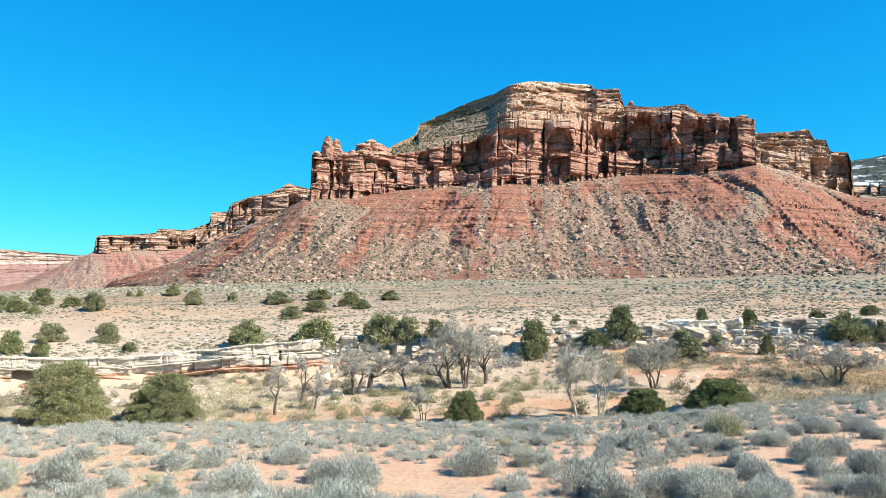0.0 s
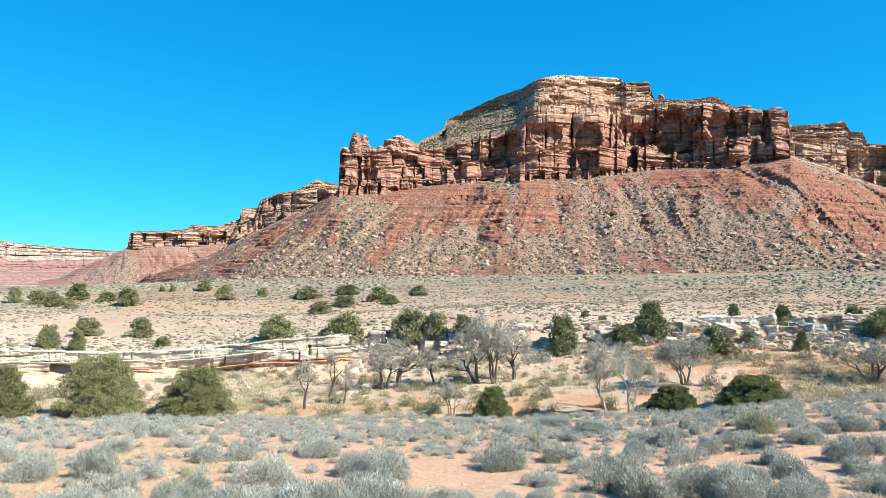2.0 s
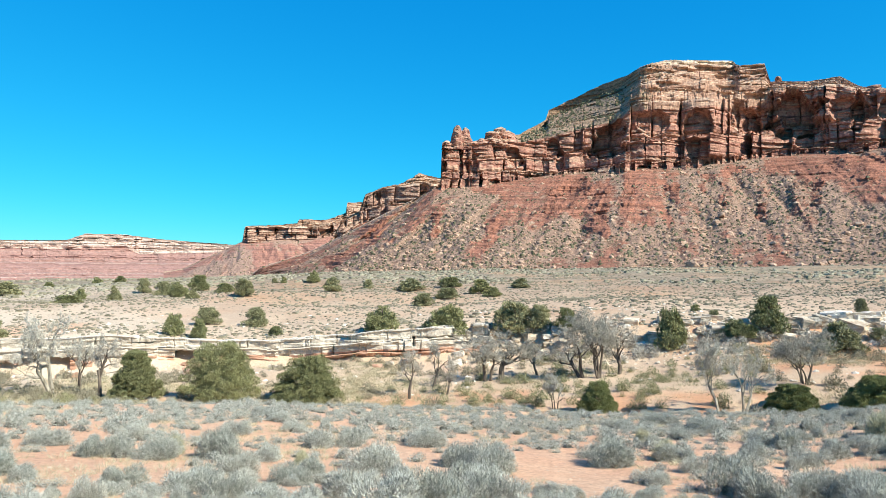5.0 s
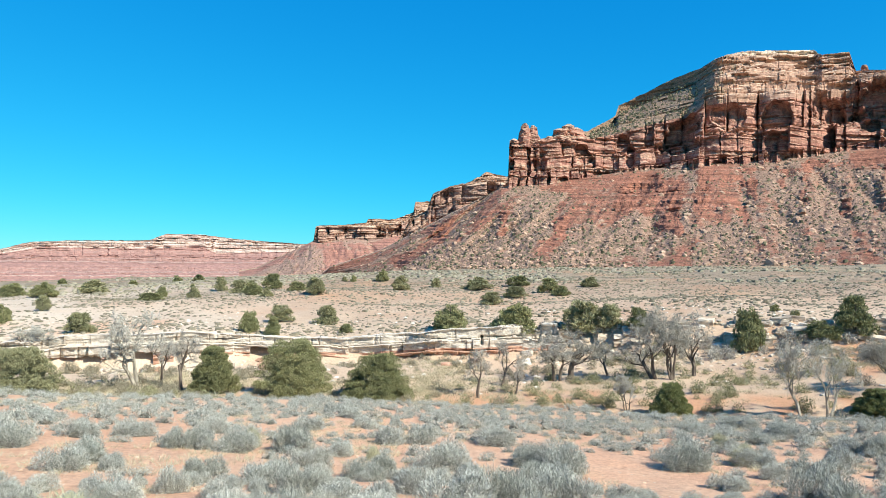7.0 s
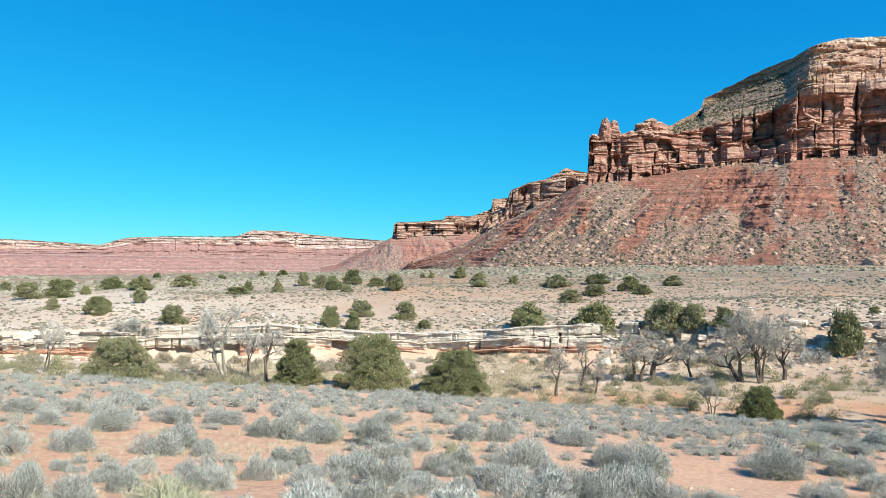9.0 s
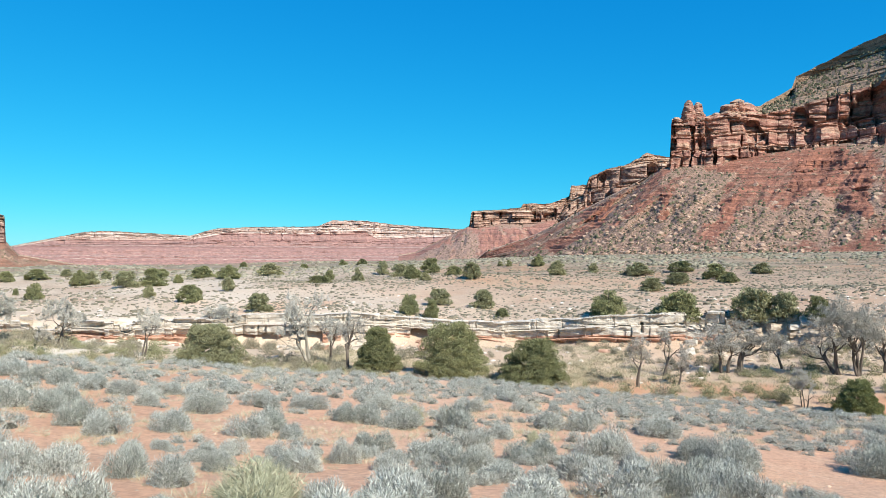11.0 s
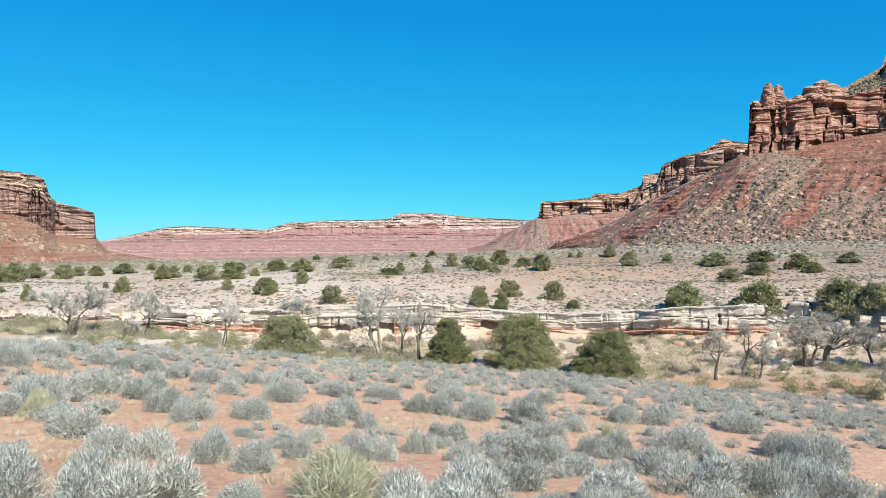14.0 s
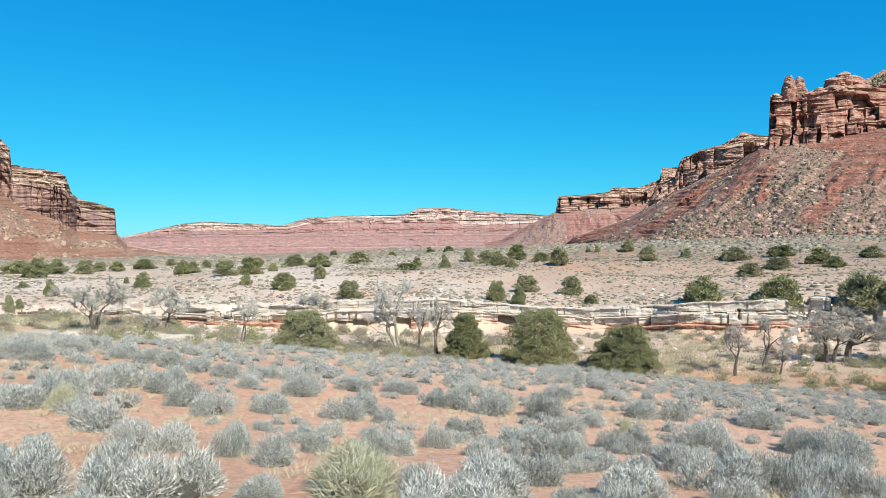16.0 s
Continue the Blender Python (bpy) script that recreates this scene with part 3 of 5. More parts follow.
def rock_face(s, Z, v, seed, scale, bands, joint=1.0, bedding=1.0, arch=(0.42, 0.16, 0.0, 0.26)):
    """How far a jointed, bedded cliff juts out over its length s and height Z: buttresses, tiers of turned blocks with alcoves, beds and grain."""
    S0 = s[None, :] + 0 * Z
    S = S0 + 1.6 * scale * (fbm(Z / (6 * scale), S0 / (14 * scale), seed + 11, 3) - 0.5)
    out = 9 * scale * (fbm(S / (30 * scale), Z / (60 * scale), seed + 12, 3) - 0.5)
    # buttresses, each turned a little to one side
    _, w, r, u = joints(S, seed + 18, 24 * scale)
    out = out + joint * w * (0.42 * (r[0] - 0.55) * (u - 0.5) + 0.10 * (1 - np.abs(2 * u - 1) ** 3))
    # beds, each jutting out more here and less there
    rng = np.random.RandomState(seed + 15)
    cuts = np.cumsum(2.3 * scale * rng.choice([0.25, 0.4, 0.8, 1.4, 2.2], 500) * rng.uniform(0.8, 1.2, 500)) - 200 * scale
    zz = Z + 2.2 * scale * (fbm(S0 / (35 * scale), Z * 0, seed + 14, 3) - 0.5) + 0.5 * scale * (fbm(S0 / (3 * scale), Z / (3 * scale), seed + 10, 2) - 0.5)
    bed = np.clip(np.searchsorted(cuts, zz.ravel()) - 1, 0, 498).reshape(Z.shape)
    hard = rng.rand(500)[bed]
    # tiers split by upright joints into blocks with turned faces
    b = [-0.6, *bands, 1.25]
    wav = 0.10 * (fbm(S0 / (25 * scale), S0 * 0, seed + 13, 3) - 0.5) + 0.02 * (fbm(S0 / (4 * scale), S0 * 0, seed + 9, 2) - 0.5)
    for k in range(len(b) - 1):
        here = (v + wav >= b[k]) & (v + wav < b[k + 1])
        h = (v + wav - max(b[k], 0.0)) / (min(b[k + 1], 1.0) - max(b[k], 0.0))
        n, w, r, u = joints(S, seed + 20 + k, (3.6, 10.5, 5.0, 11.0)[k % 4] * scale)
        massive = (0.75, 1.0, 0.3, 1.0)[k % 4]
        face = joint * w * massive * ((1.5 * r[0] - 0.8) * (u - 0.5) + 0.05 * (1 - np.abs(2 * u - 1) ** 4))
        face = face + joint * massive * scale * (3.4 * r[1] ** 2.5 + 1.6 * hash01(n, np.floor(bed / 4), seed) ** 2)
        # arched alcoves where slabs have fallen out
        deep = np.clip(0.55 * w, 1.2 * scale, 6 * scale)
        hole = np.clip((1 - (np.abs(2 * u - 1) / 0.86) ** 2.4 - np.abs((h - 0.3) / (0.35 + 0.4 * r[3])) ** 2.2 + 0.5 * (fbm(S0 / (2.5 * scale), Z / (2.5 * scale), seed + 23, 3) - 0.5)) * 3.0, 0, 1)
        face = face - joint * deep * hole * (r[2] < arch[k % 4])
        # cracks along some joints
        edge = np.minimum(u, 1 - u) * w
        face = face - joint * 3.6 * scale * np.clip(1.3 - edge / (0.65 * scale), 0, 1) * (r[3] > 0.42) * np.clip(vnoise(S / (4 * scale), Z / (7 * scale), seed + 24) * 3 - 0.9, 0, 1)
        # a harder bed at the head of each tier, a soft one at its foot
        face = face + scale * (1.1 * (h > 0.9) - 1.5 * np.clip(1 - h / 0.08, 0, 1) * (b[k] > 0))
        out = np.where(here, out + face - k * 1.7 * scale + bedding * scale * (1.4 - 0.6 * massive) * ((hard - 0.5) * 1.8 + 3.0 * (vnoise(S / (13 * scale), bed * 5.37, seed + 16) - 0.5)), out)
    return out + 1.6 * scale * (fbm(S0 / (3.2 * scale), Z / (1.7 * scale), seed + 17, 4) - 0.5)


SLOPES, DRAPES = {}, {}


def mesa(name, label, foot, cliff, rim, top, cols, rows, seed, scale=1.0, mats=None, steps=9, hollows=(), stepped=None, bands=(0.16, 0.5, 0.56), jag=1.0, depth=130, split=None, outcrops=(), rough=1.0, joint=1.0, gully=1.0, bedding=1.0, bare=1.0, crown=None, base=None):
    """A mesa from its four lines: a debris slope, a jointed cliff, a stepped or smooth upper slope, and a flat back."""
    slope_mat, cliff_mat, upper_mat = mats
    thing = new(name)
    lo, hi = max(r[0][0] for r in (foot, cliff, rim, top)), min(r[-1][0] for r in (foot, cliff, rim, top))
    az = np.linspace(lo, hi, cols)
    (fd, fz), (cd, cz), (rd, rz), (td, tz) = (along(r, az) for r in (foot, cliff, rim, top))
    s = np.radians(az) * cd
    fz = np.minimum(fz, land(az, fd) - 1.0)
    tall = np.clip((rz - cz) / (8 * scale), 0, 1)
    # the debris slope, with gullies and outcropping beds
    v = np.linspace(0, 1, rows[0])[:, None]
    fd, fz = np.broadcast_to(fd, (1, cols)), np.broadcast_to(fz, (1, cols))
    D = fd + (cd - fd) * v
    Z = fz + (cz - fz) * v ** 1.12
    S = s[None, :] + 0 * v
    hump = np.sin(np.pi * np.clip(v, 0, 1)) ** 0.7
    fan = S.mean() + (S - S.mean()) / (1 + 0.7 * (1 - v))
    ribs = 1 - (2 * fbm(fan / (24 * scale) + 0.5 * v, v * 1.0, seed, 4) - 1) ** 2 * 2.2
    fine_ribs = 1 - np.abs(2 * fbm(fan / (7 * scale), v * 2.2, seed + 2, 3) - 1)
    out = gully * hump * ((ribs - 0.7) * 15 + (fine_ribs - 0.6) * 3.0 + (fbm(S / (9 * scale), v * 7, seed + 3, 4) - 0.5) * 4) * scale
    j, edge = beds(Z + 3 * fbm(S / (40 * scale), v * 0, seed + 5, 3) * scale, seed + 6, 1.5 * scale)
    ragged = fbm(S / (6 * scale), v * 12, seed + 4, 3) - 0.5
    crop = np.clip((fbm(S / (22 * scale), v * 2.5, seed + 7, 3) + 0.3 * v - 0.76) * 6, 0, 1)
    for a0, wide, v0, v1 in outcrops:
        crop = np.maximum(crop, np.clip((1 - np.abs(az[None, :] - a0 - 0.6 * (v - 0.7)) / wide * 2 + 1.4 * ragged) * 2.5, 0, 1) * np.clip((v + 0.2 * ragged - v0) * 9, 0, 1) * np.clip((v1 - v + 0.2 * ragged) * 9, 0, 1))
    crop = crop * np.clip(v * 4, 0, 1) * np.clip((1 - v) * 12, 0, 1)
    j = j + 0.6 * (fbm(S / (14 * scale), np.round(Z / (0.8 * scale)), seed + 9, 3) - 0.5)
    out = out + crop * ((j - 0.3) * 2.0 + 1.0 + 2.0 * ragged) * scale
    # hard beds stand out of the slope as steps
    lift = 2.2 * scale
    q = (Z + 2.4 * scale * fbm(S / (26 * scale), v * 0, seed + 45, 3) + 0.3 * scale * ragged) / lift
    frac = q - np.floor(q)
    steep = np.clip((cz - fz) / (25 * scale), 0, 1)
    Z = Z + crop * steep * lift * (np.clip((frac - 0.62) / 0.3, 0, 1) - frac) * (0.5 + 1.0 * hash01(np.floor(q), 0 * q, seed))
    Z = Z + hump * (fbm(S / (3.5 * scale), v * 30, seed + 8, 3) - 0.5) * 1.6 * scale * np.clip((cz - fz) / (20 * scale), 0, 1)
    # grey stony drapes run down between red ribs
    lean_s = fan + 9 * scale * v
    drape = np.clip((0.16 * (0.72 - ribs) + (0.72 * fbm(lean_s / (24 * scale), v * 1.6, seed + 60, 4) + 0.28 * fbm(lean_s / (5 * scale), v * 4.0, seed + 61, 3)) - 0.47 + 0.10 * (1 - v) - 0.2 * crop) * 7 + 0.5, 0, 1)
    DRAPES[name] = drape + 0 * Z
    SLOPES[name] = polar(az[None, :] + 0 * v, D - out, Z)
    me = sheet("debris_slope", SLOPES[name], slope_mat)
    me.attributes.new("red_bed", "FLOAT", "POINT").data.foreach_set("value", (crop * bare).astype(np.float32).ravel())
    me.attributes.new("drape", "FLOAT", "POINT").data.foreach_set("value", (drape + 0 * Z).astype(np.float32).ravel())
    part("debris_slope", me, thing)
    # the cliff
    v = np.linspace(0, 1, rows[1])[:, None]
    zc = cz - 4.0 * scale * tall
    Z = zc + (rz - zc) * v
    D = cd + (rd - cd) * v
    tier = v
    if base is not None:
        # the height of the lowest tier changes along the cliff
        h0 = np.interp(az, [q[0] for q in base], [q[1] for q in base])[None, :]
        tier = np.where(v < h0, v / h0 * bands[0], bands[0] + (v - h0) / (1 - h0) * (1 - bands[0]))
    out = rock_face(s, Z, tier, seed, scale, bands, joint, bedding) * rough
    out = out - np.median(out[-1])
    for a0, a1, v0, v1, deep in hollows:
        reach = np.sqrt(((az[None, :] - (a0 + a1) / 2) / (a1 - a0) * 2) ** 2 + np.abs((v - (v0 + v1) / 2) / (v1 - v0) * 2) ** 3)
        inside = np.clip((1 - reach + 1.5 * (fbm(s[None, :] / 7, Z / 6, seed + 19, 4) - 0.5)) * 3.5, 0, 1)
        out = out - deep * inside
    part("cliff", sheet("cliff", polar(az[None, :] + 0 * v, D - out * tall, Z), cliff_mat), thing)
    last_d = (D - out * tall)[-1]
    # the upper slope, in steps where the beds stand out
    n = rows[2]
    v = np.linspace(0, 1, n)[:, None]
    w = np.ones(cols) if stepped is None else np.interp(az, [p[0] for p in stepped], [p[1] for p in stepped])
    rng = np.random.RandomState(seed + 30)
    treads = np.cumsum(rng.uniform(0.5, 1.5, steps))
    treads = np.concatenate([[0], treads / treads[-1]])
    wavy = np.clip(v + 0.05 * (fbm(s[None, :] / (22 * scale), v * 2, seed + 31, 3) - 0.5) * np.sin(np.pi * v), 0, 1)
    k = np.clip(np.searchsorted(treads, wavy.ravel(), side="right") - 1, 0, steps - 1).reshape(wavy.shape)
    lo_, hi_ = treads[k], treads[k + 1]
    u = (wavy - lo_) / (hi_ - lo_)
    rise = lo_ + (hi_ - lo_) * np.clip(u / 0.72, 0, 1)
    run = lo_ + (hi_ - lo_) * np.clip((u - 0.72) / 0.28, 0, 1)
    fz_ = v * (1 - w) + rise * w
    fd_ = v * (1 - w) + run * w
    if crown is not None:
        # a gentle slope below a low upright bank along the skyline
        c = np.interp(az, [p[0] for p in crown], [p[1] for p in crown])
        lean_ = np.clip((v + 0.06 * (fbm(s[None, :] / 9, v * 0, seed + 47, 3) - 0.5)) / 0.8, 0, 1)
        fz_ = fz_ * (1 - c) + c * (0.86 * lean_ + 0.14 * np.clip((v - 0.8) / 0.2, 0, 1))
        fd_ = fd_ * (1 - c) + c * (0.97 * lean_ + 0.03 * v)
    crag = jag * scale * 2.0 * (np.floor(4 * vnoise(s / (4.0 * scale), s * 0, seed + 33)) / 4 - 0.4) * np.clip((tz - rz) / (6 * scale), 0.25, 1) * np.clip((tz - fz.ravel()) / (25 * scale), 0, 1)
    Z = rz + (tz - rz) * fz_ + crag[None, :] * v ** 6
    D = rd + (td - rd) * fd_ + (last_d - rd) * np.clip(1 - v * 7, 0, 1)
    S = s[None, :] + 0 * v
    ledges = rock_face(s, Z, v, seed + 50, scale * 0.8, (0.3, 0.6), 0.25, 2.2) * 1.1
    soft = (fbm(S / (16 * scale), v * 3, seed + 36, 3) - 0.5) * 7 * scale + (fbm(S / (3 * scale), v * 25, seed + 35, 4) - 0.5) * 2.0 * scale
    fade = np.clip(v * 7, 0, 1) * np.clip((tz - rz) / (8 * scale), 0.02, 1)
    D = D - (ledges * w + soft * (1 - 0.6 * w)) * fade * (1 - 0.85 * v ** 10)
    Z = Z + (1 - w) * fade * (fbm(S / (2.5 * scale), v * 30, seed + 37, 3) - 0.5) * 2.0 * scale * np.clip((1 - v) * 5, 0, 1)
    G = polar(az[None, :] + 0 * v, D, Z)
    spans = [(lo, hi + 1, upper_mat, "upper_slope")] if split is None else [(lo, split[0], upper_mat, "upper_slope"), (split[0], split[1], split[2], "shoulder_slope"), (split[1], hi + 1, upper_mat, "upper_slope")]
    for a0, a1, mat, title in spans:
        i = np.searchsorted(az, a0), min(cols, np.searchsorted(az, a1) + 1)
        me = sheet(title, G[:, i[0]:i[1]], mat)
        if split is not None and a1 > split[1]:
            # scree of the shoulder runs out raggedly into the bare beds
            me.materials.append(split[2])
            a, u = az[None, i[0]:i[1] - 1], v[:-1]
            scree = a < split[1] + 0.2 + 2.6 * np.clip(fbm(a * 2.2, u * 14, seed + 41, 4) - 0.42, 0, 1) * 2 - 0.3 * np.sin(np.pi * u * 5)
            me.polygons.foreach_set("material_index", scree.astype(np.int32).ravel())
        part(title, me, thing)
    # the flat top and the back
    D0, Z0 = D[-1], Z[-1]
    B = np.stack([polar(az, D0, Z0), polar(az, D0 + 0.25 * depth, Z0 - 1.0 * scale), polar(az, D0 + 0.6 * depth, Z0 - 4 * scale), polar(az, D0 + depth, np.minimum(fz.ravel(), Z0 - 10)), polar(az, D0 + depth * 1.2, fz.ravel() - 15)])
    part("back", sheet("back", B, upper_mat), thing)
    return tagged(thing, label, "mesa", kind="structure")


mesa("mesa_main", "red layered sandstone butte with jointed cliffs over a talus slope", BUTTE_FOOT, BUTTE_CLIFF, BUTTE_RIM, BUTTE_TOP, 1500, (140, 115, 80), 101, 1.0,
     (talus_red, rock_red, rock_capped), steps=11, split=(-4.7, 4.6, slope_grey), stepped=[(-11, 0.4), (-5, 0.4), (-4, 0.72), (4.4, 0.75), (5.4, 0.97), (24, 0.95)], bands=(0.16, 0.5, 0.56),
     hollows=[(-9.25, -8.9, 0.2, 1.1, 5.0), (-5.5, -4.2, 0.35, 0.95, 6.0), (-1.5, -0.8, -0.1, 0.7, 6.0), (-8.6, -7.6, 0.3, 0.8, 4.0), (1.4, 4.0, 0.28, 0.98, 13), (4.9, 7.2, 0.6, 0.97, 5.0), (8.6, 9.6, 0.15, 0.5, 5.0), (11.6, 13.8, 0.58, 1.05, 9.0), (14.2, 18.0, 0.32, 0.95, 14), (19.5, 20.3, 0.3, 1.1, 8), (21.9, 22.7, 0.25, 1.1, 11)],
     outcrops=[(-1.6, 1.5, 0.5, 0.95), (2.2, 1.7, 0.25, 0.97), (4.2, 1.2, 0.5, 0.95), (11.4, 1.2, 0.45, 0.97), (16.6, 2.2, 0.3, 0.97), (21.5, 4.6, 0.55, 0.99), (26.2, 3.0, 0.45, 0.95), (28.5, 9.0, 0.05, 0.96), (-6.4, 1.2, 0.25, 0.6), (-11.0, 1.0, 0.3, 0.7), (7.6, 0.8, 0.55, 0.9), (13.9, 0.9, 0.3, 0.8), (20.0, 27.0, 0.68, 0.985), (2.0, 12.0, 0.84, 0.985)], gully=1.05, rough=1.15, jag=0.35, base=[(-11, 0.42), (-4.5, 0.4), (-2, 0.22), (24, 0.16)], crown=[(-5.2, 0.0), (-4.2, 1.0), (3.6, 1.0), (5.0, 0.0)])
mesa("mesa_step", "red sandstone cliff stepping down behind the butte", STEP_FOOT, STEP_CLIFF, STEP_RIM, STEP_TOP, 480, (20, 60, 36), 202, 0.8, (talus_red, rock_pink, rock_banded), steps=5, rough=1.2)
mesa("mesa_shelf", "low purple-red sandstone shelf with a flat rim", SHELF_FOOT, SHELF_CLIFF, SHELF_RIM, SHELF_TOP, 560, (40, 50, 36), 303, 0.9, (talus_far, rock_pink, rock_banded), steps=5, jag=1.0, rough=1.2, gully=1.7, bare=0.9, outcrops=[(-20.0, 11.0, 0.1, 0.97)])
mesa("mesa_terrace", "tan and red terraced sandstone mesa with a rock pillar", TERRACE_FOOT, TERRACE_CLIFF, TERRACE_RIM, TERRACE_TOP, 420, (14, 50, 50), 404, 1.0, (talus_red, rock_banded, rock_banded), steps=7, jag=0.7)
mesa("mesa_snow", "dark wooded hillside with patches of snow", SNOW_FOOT, SNOW_CLIFF, SNOW_RIM, SNOW_TOP, 260, (20, 24, 50), 505, 2.0, (talus_red, rock_banded, snow_slope), steps=6, jag=0.5, stepped=[(0, 0.1), (60, 0.1)])
mesa("mesa_ridge", "long pale-topped red sandstone ridge on the horizon", RIDGE_FOOT, RIDGE_CLIFF, RIDGE_RIM, RIDGE_TOP, 900, (50, 36, 56), 606, 2.6, (rock_farlow, rock_farlow, rock_far), steps=6, jag=0.5, depth=500, joint=0.2, gully=0.35, bare=0.25, outcrops=[(-48, 80.0, 0.02, 0.99)])
mesa("mesa_west", "dark red sandstone cliff above a bouldery slope", WEST_FOOT, WEST_CLIFF, WEST_RIM, WEST_TOP, 800, (70, 80, 40), 707, 0.85, (talus_west, rock_purple, rock_ledgy), steps=6, jag=1.8, rough=1.3, joint=1.2, bedding=0.7, bands=(), hollows=[(-67.2, -66.7, -0.1, 1.1, 5.0), (-62.8, -62.4, 0.0, 1.1, 5.0)])


def rock_spire(az, r, foot, top, wide, seed):
    """A leaning stack of rounded beds on the rim."""
    g = np.random.RandomState(seed)
    n, m = 46, 30
    v = np.linspace(0, 1, n)[:, None]
    a = np.arange(m)[None, :] * 2 * np.pi / m
    bed = np.floor(v * 9 + 0.4 * np.sin(a + seed))
    rad = wide / 2 * (1.16 - 0.44 * v + 0.15 * np.sin(v * 10 + seed)) * (0.82 + 0.36 * hash01(bed, bed * 0, seed)) * (0.6 + 0.75 * fbm(np.cos(a) * 2.0 + 5, np.sin(a) * 2.0 + v * 9, seed, 4)) * np.sqrt(np.clip((1.0 - v) * 5, 0, 1))
    x0, y0 = place(az, r)
    for k in range(6):
        turn_, cut = g.uniform(0, 6.28), g.uniform(0.7, 0.95)
        rad = np.minimum(rad, wide / 2 * (1.3 - 0.7 * v) * cut / np.maximum(np.cos(a - turn_ + 0.25 * np.sin(bed * 2.1)), 0.2))
    lean = g.uniform(-0.12, 0.12, 2) * (top - foot)
    G = np.stack([x0 + lean[0] * v + rad * np.cos(a), y0 + lean[1] * v + rad * np.sin(a), foot + (top - foot) * v + 0 * a], -1)
    part("rock_spire", sheet("rock_spire", G, rock_red, False, True), bpy.data.objects["mesa_main"])


def rim_at(az):
    return float(along(BUTTE_RIM, az)[0]), float(along(BUTTE_RIM, az)[1])


# a pale round boulder on the skyline
rock_spire(14.9, float(along(BUTTE_TOP, 14.9)[0]) - 1, float(along(BUTTE_TOP, 14.9)[1]) - 1.5, float(along(BUTTE_TOP, 14.9)[1]) + 4.2, 5.4, 830)
# bearing, how far behind the rim, height over it, width
for k, (az, back, tall_, wide_) in enumerate(((-10.2, 2, 2.0, 6.0), (-9.5, 3, 10.4, 8.2), (-8.55, 4, 10.0, 6.8), (-9.0, 6, 5.0, 10.0), (-6.5, 5, 7, 12), (-5.95, 5, 9.5, 10), (-5.2, 6, 7.5, 13), (-7.4, 5, 3, 9), (20.9, 6, 4, 12), (22.9, 6, 4, 9))):
    d_, z_ = rim_at(az)
    rock_spire(az, d_ + back, z_ - 3, z_ + tall_, wide_, 800 + k)

# ---- where the plants stand: bearing, distance, width, height ----
PLAIN_JUNIPERS_A = [
    (-20.8, 168.2, 3.25, 3.00), (-19.3, 114.8, 3.62, 2.41), (-26.1, 106.4, 3.34, 2.58), (-23.8, 171.8, 1.75, 1.25), (-23.1, 169.0, 1.73, 1.48), (-27.5, 114.0, 3.22, 1.61),
    (-29.4, 152.2, 5.27, 3.16), (-30.9, 111.8, 3.51, 2.29), (-29.9, 106.8, 2.21, 1.33), (-28.8, 75.2, 3.02, 1.67), (-25.3, 73.4, 2.89, 1.89), (-23.7, 67.0, 1.64, 0.88),
    (-31.2, 65.4, 2.21, 1.99), (-29.4, 63.8, 1.75, 1.75), (-15.4, 63.4, 3.14, 2.32), (-13.1, 125.6, 5.84, 2.14), (-12.1, 91.6, 3.56, 1.71), (-10.1, 105.4, 4.12, 1.65),
    (-9.9, 128.6, 5.04, 1.81), (-10.2, 63.2, 4.17, 2.70), (-7.4, 114.8, 4.53, 2.35), (-6.5, 107.8, 3.07, 1.53), (-4.2, 126.6, 4.02, 1.81), (-4.7, 63.8, 4.52, 2.77),
]
PLAIN_JUNIPERS_B = [
    (-2.6, 63.4, 3.01, 2.25), (-0.6, 62.4, 2.22, 1.72), (7.3, 60.4, 2.83, 3.54), (14.1, 62.2, 3.58, 2.87), (12.2, 61.2, 2.84, 1.42), (18.7, 59.6, 3.78, 2.14),
    (21.1, 63.4, 1.59, 1.03), (20.0, 75.8, 1.35, 1.47), (23.3, 66.8, 1.65, 1.46), (27.8, 77.0, 2.05, 1.29), (24.5, 61.4, 1.32, 1.59), (29.7, 66.6, 3.67, 2.38),
    (31.7, 67.6, 2.00, 1.82), (-16.5, 127.0, 2.32, 1.74), (10.4, 64.8, 1.21, 0.90), (9.1, 73.0, 1.14, 0.69), (31.0, 88.6, 2.17, 1.21), (-47.0, 161.2, 4.39, 2.20),
    (-45.3, 124.8, 4.32, 2.42), (-42.1, 151.6, 6.49, 2.60), (-45.3, 91.2, 1.90, 1.77), (-43.0, 65.6, 2.78, 1.66), (-47.5, 80.0, 1.08, 1.35), (-38.3, 105.4, 3.88, 1.24),
]
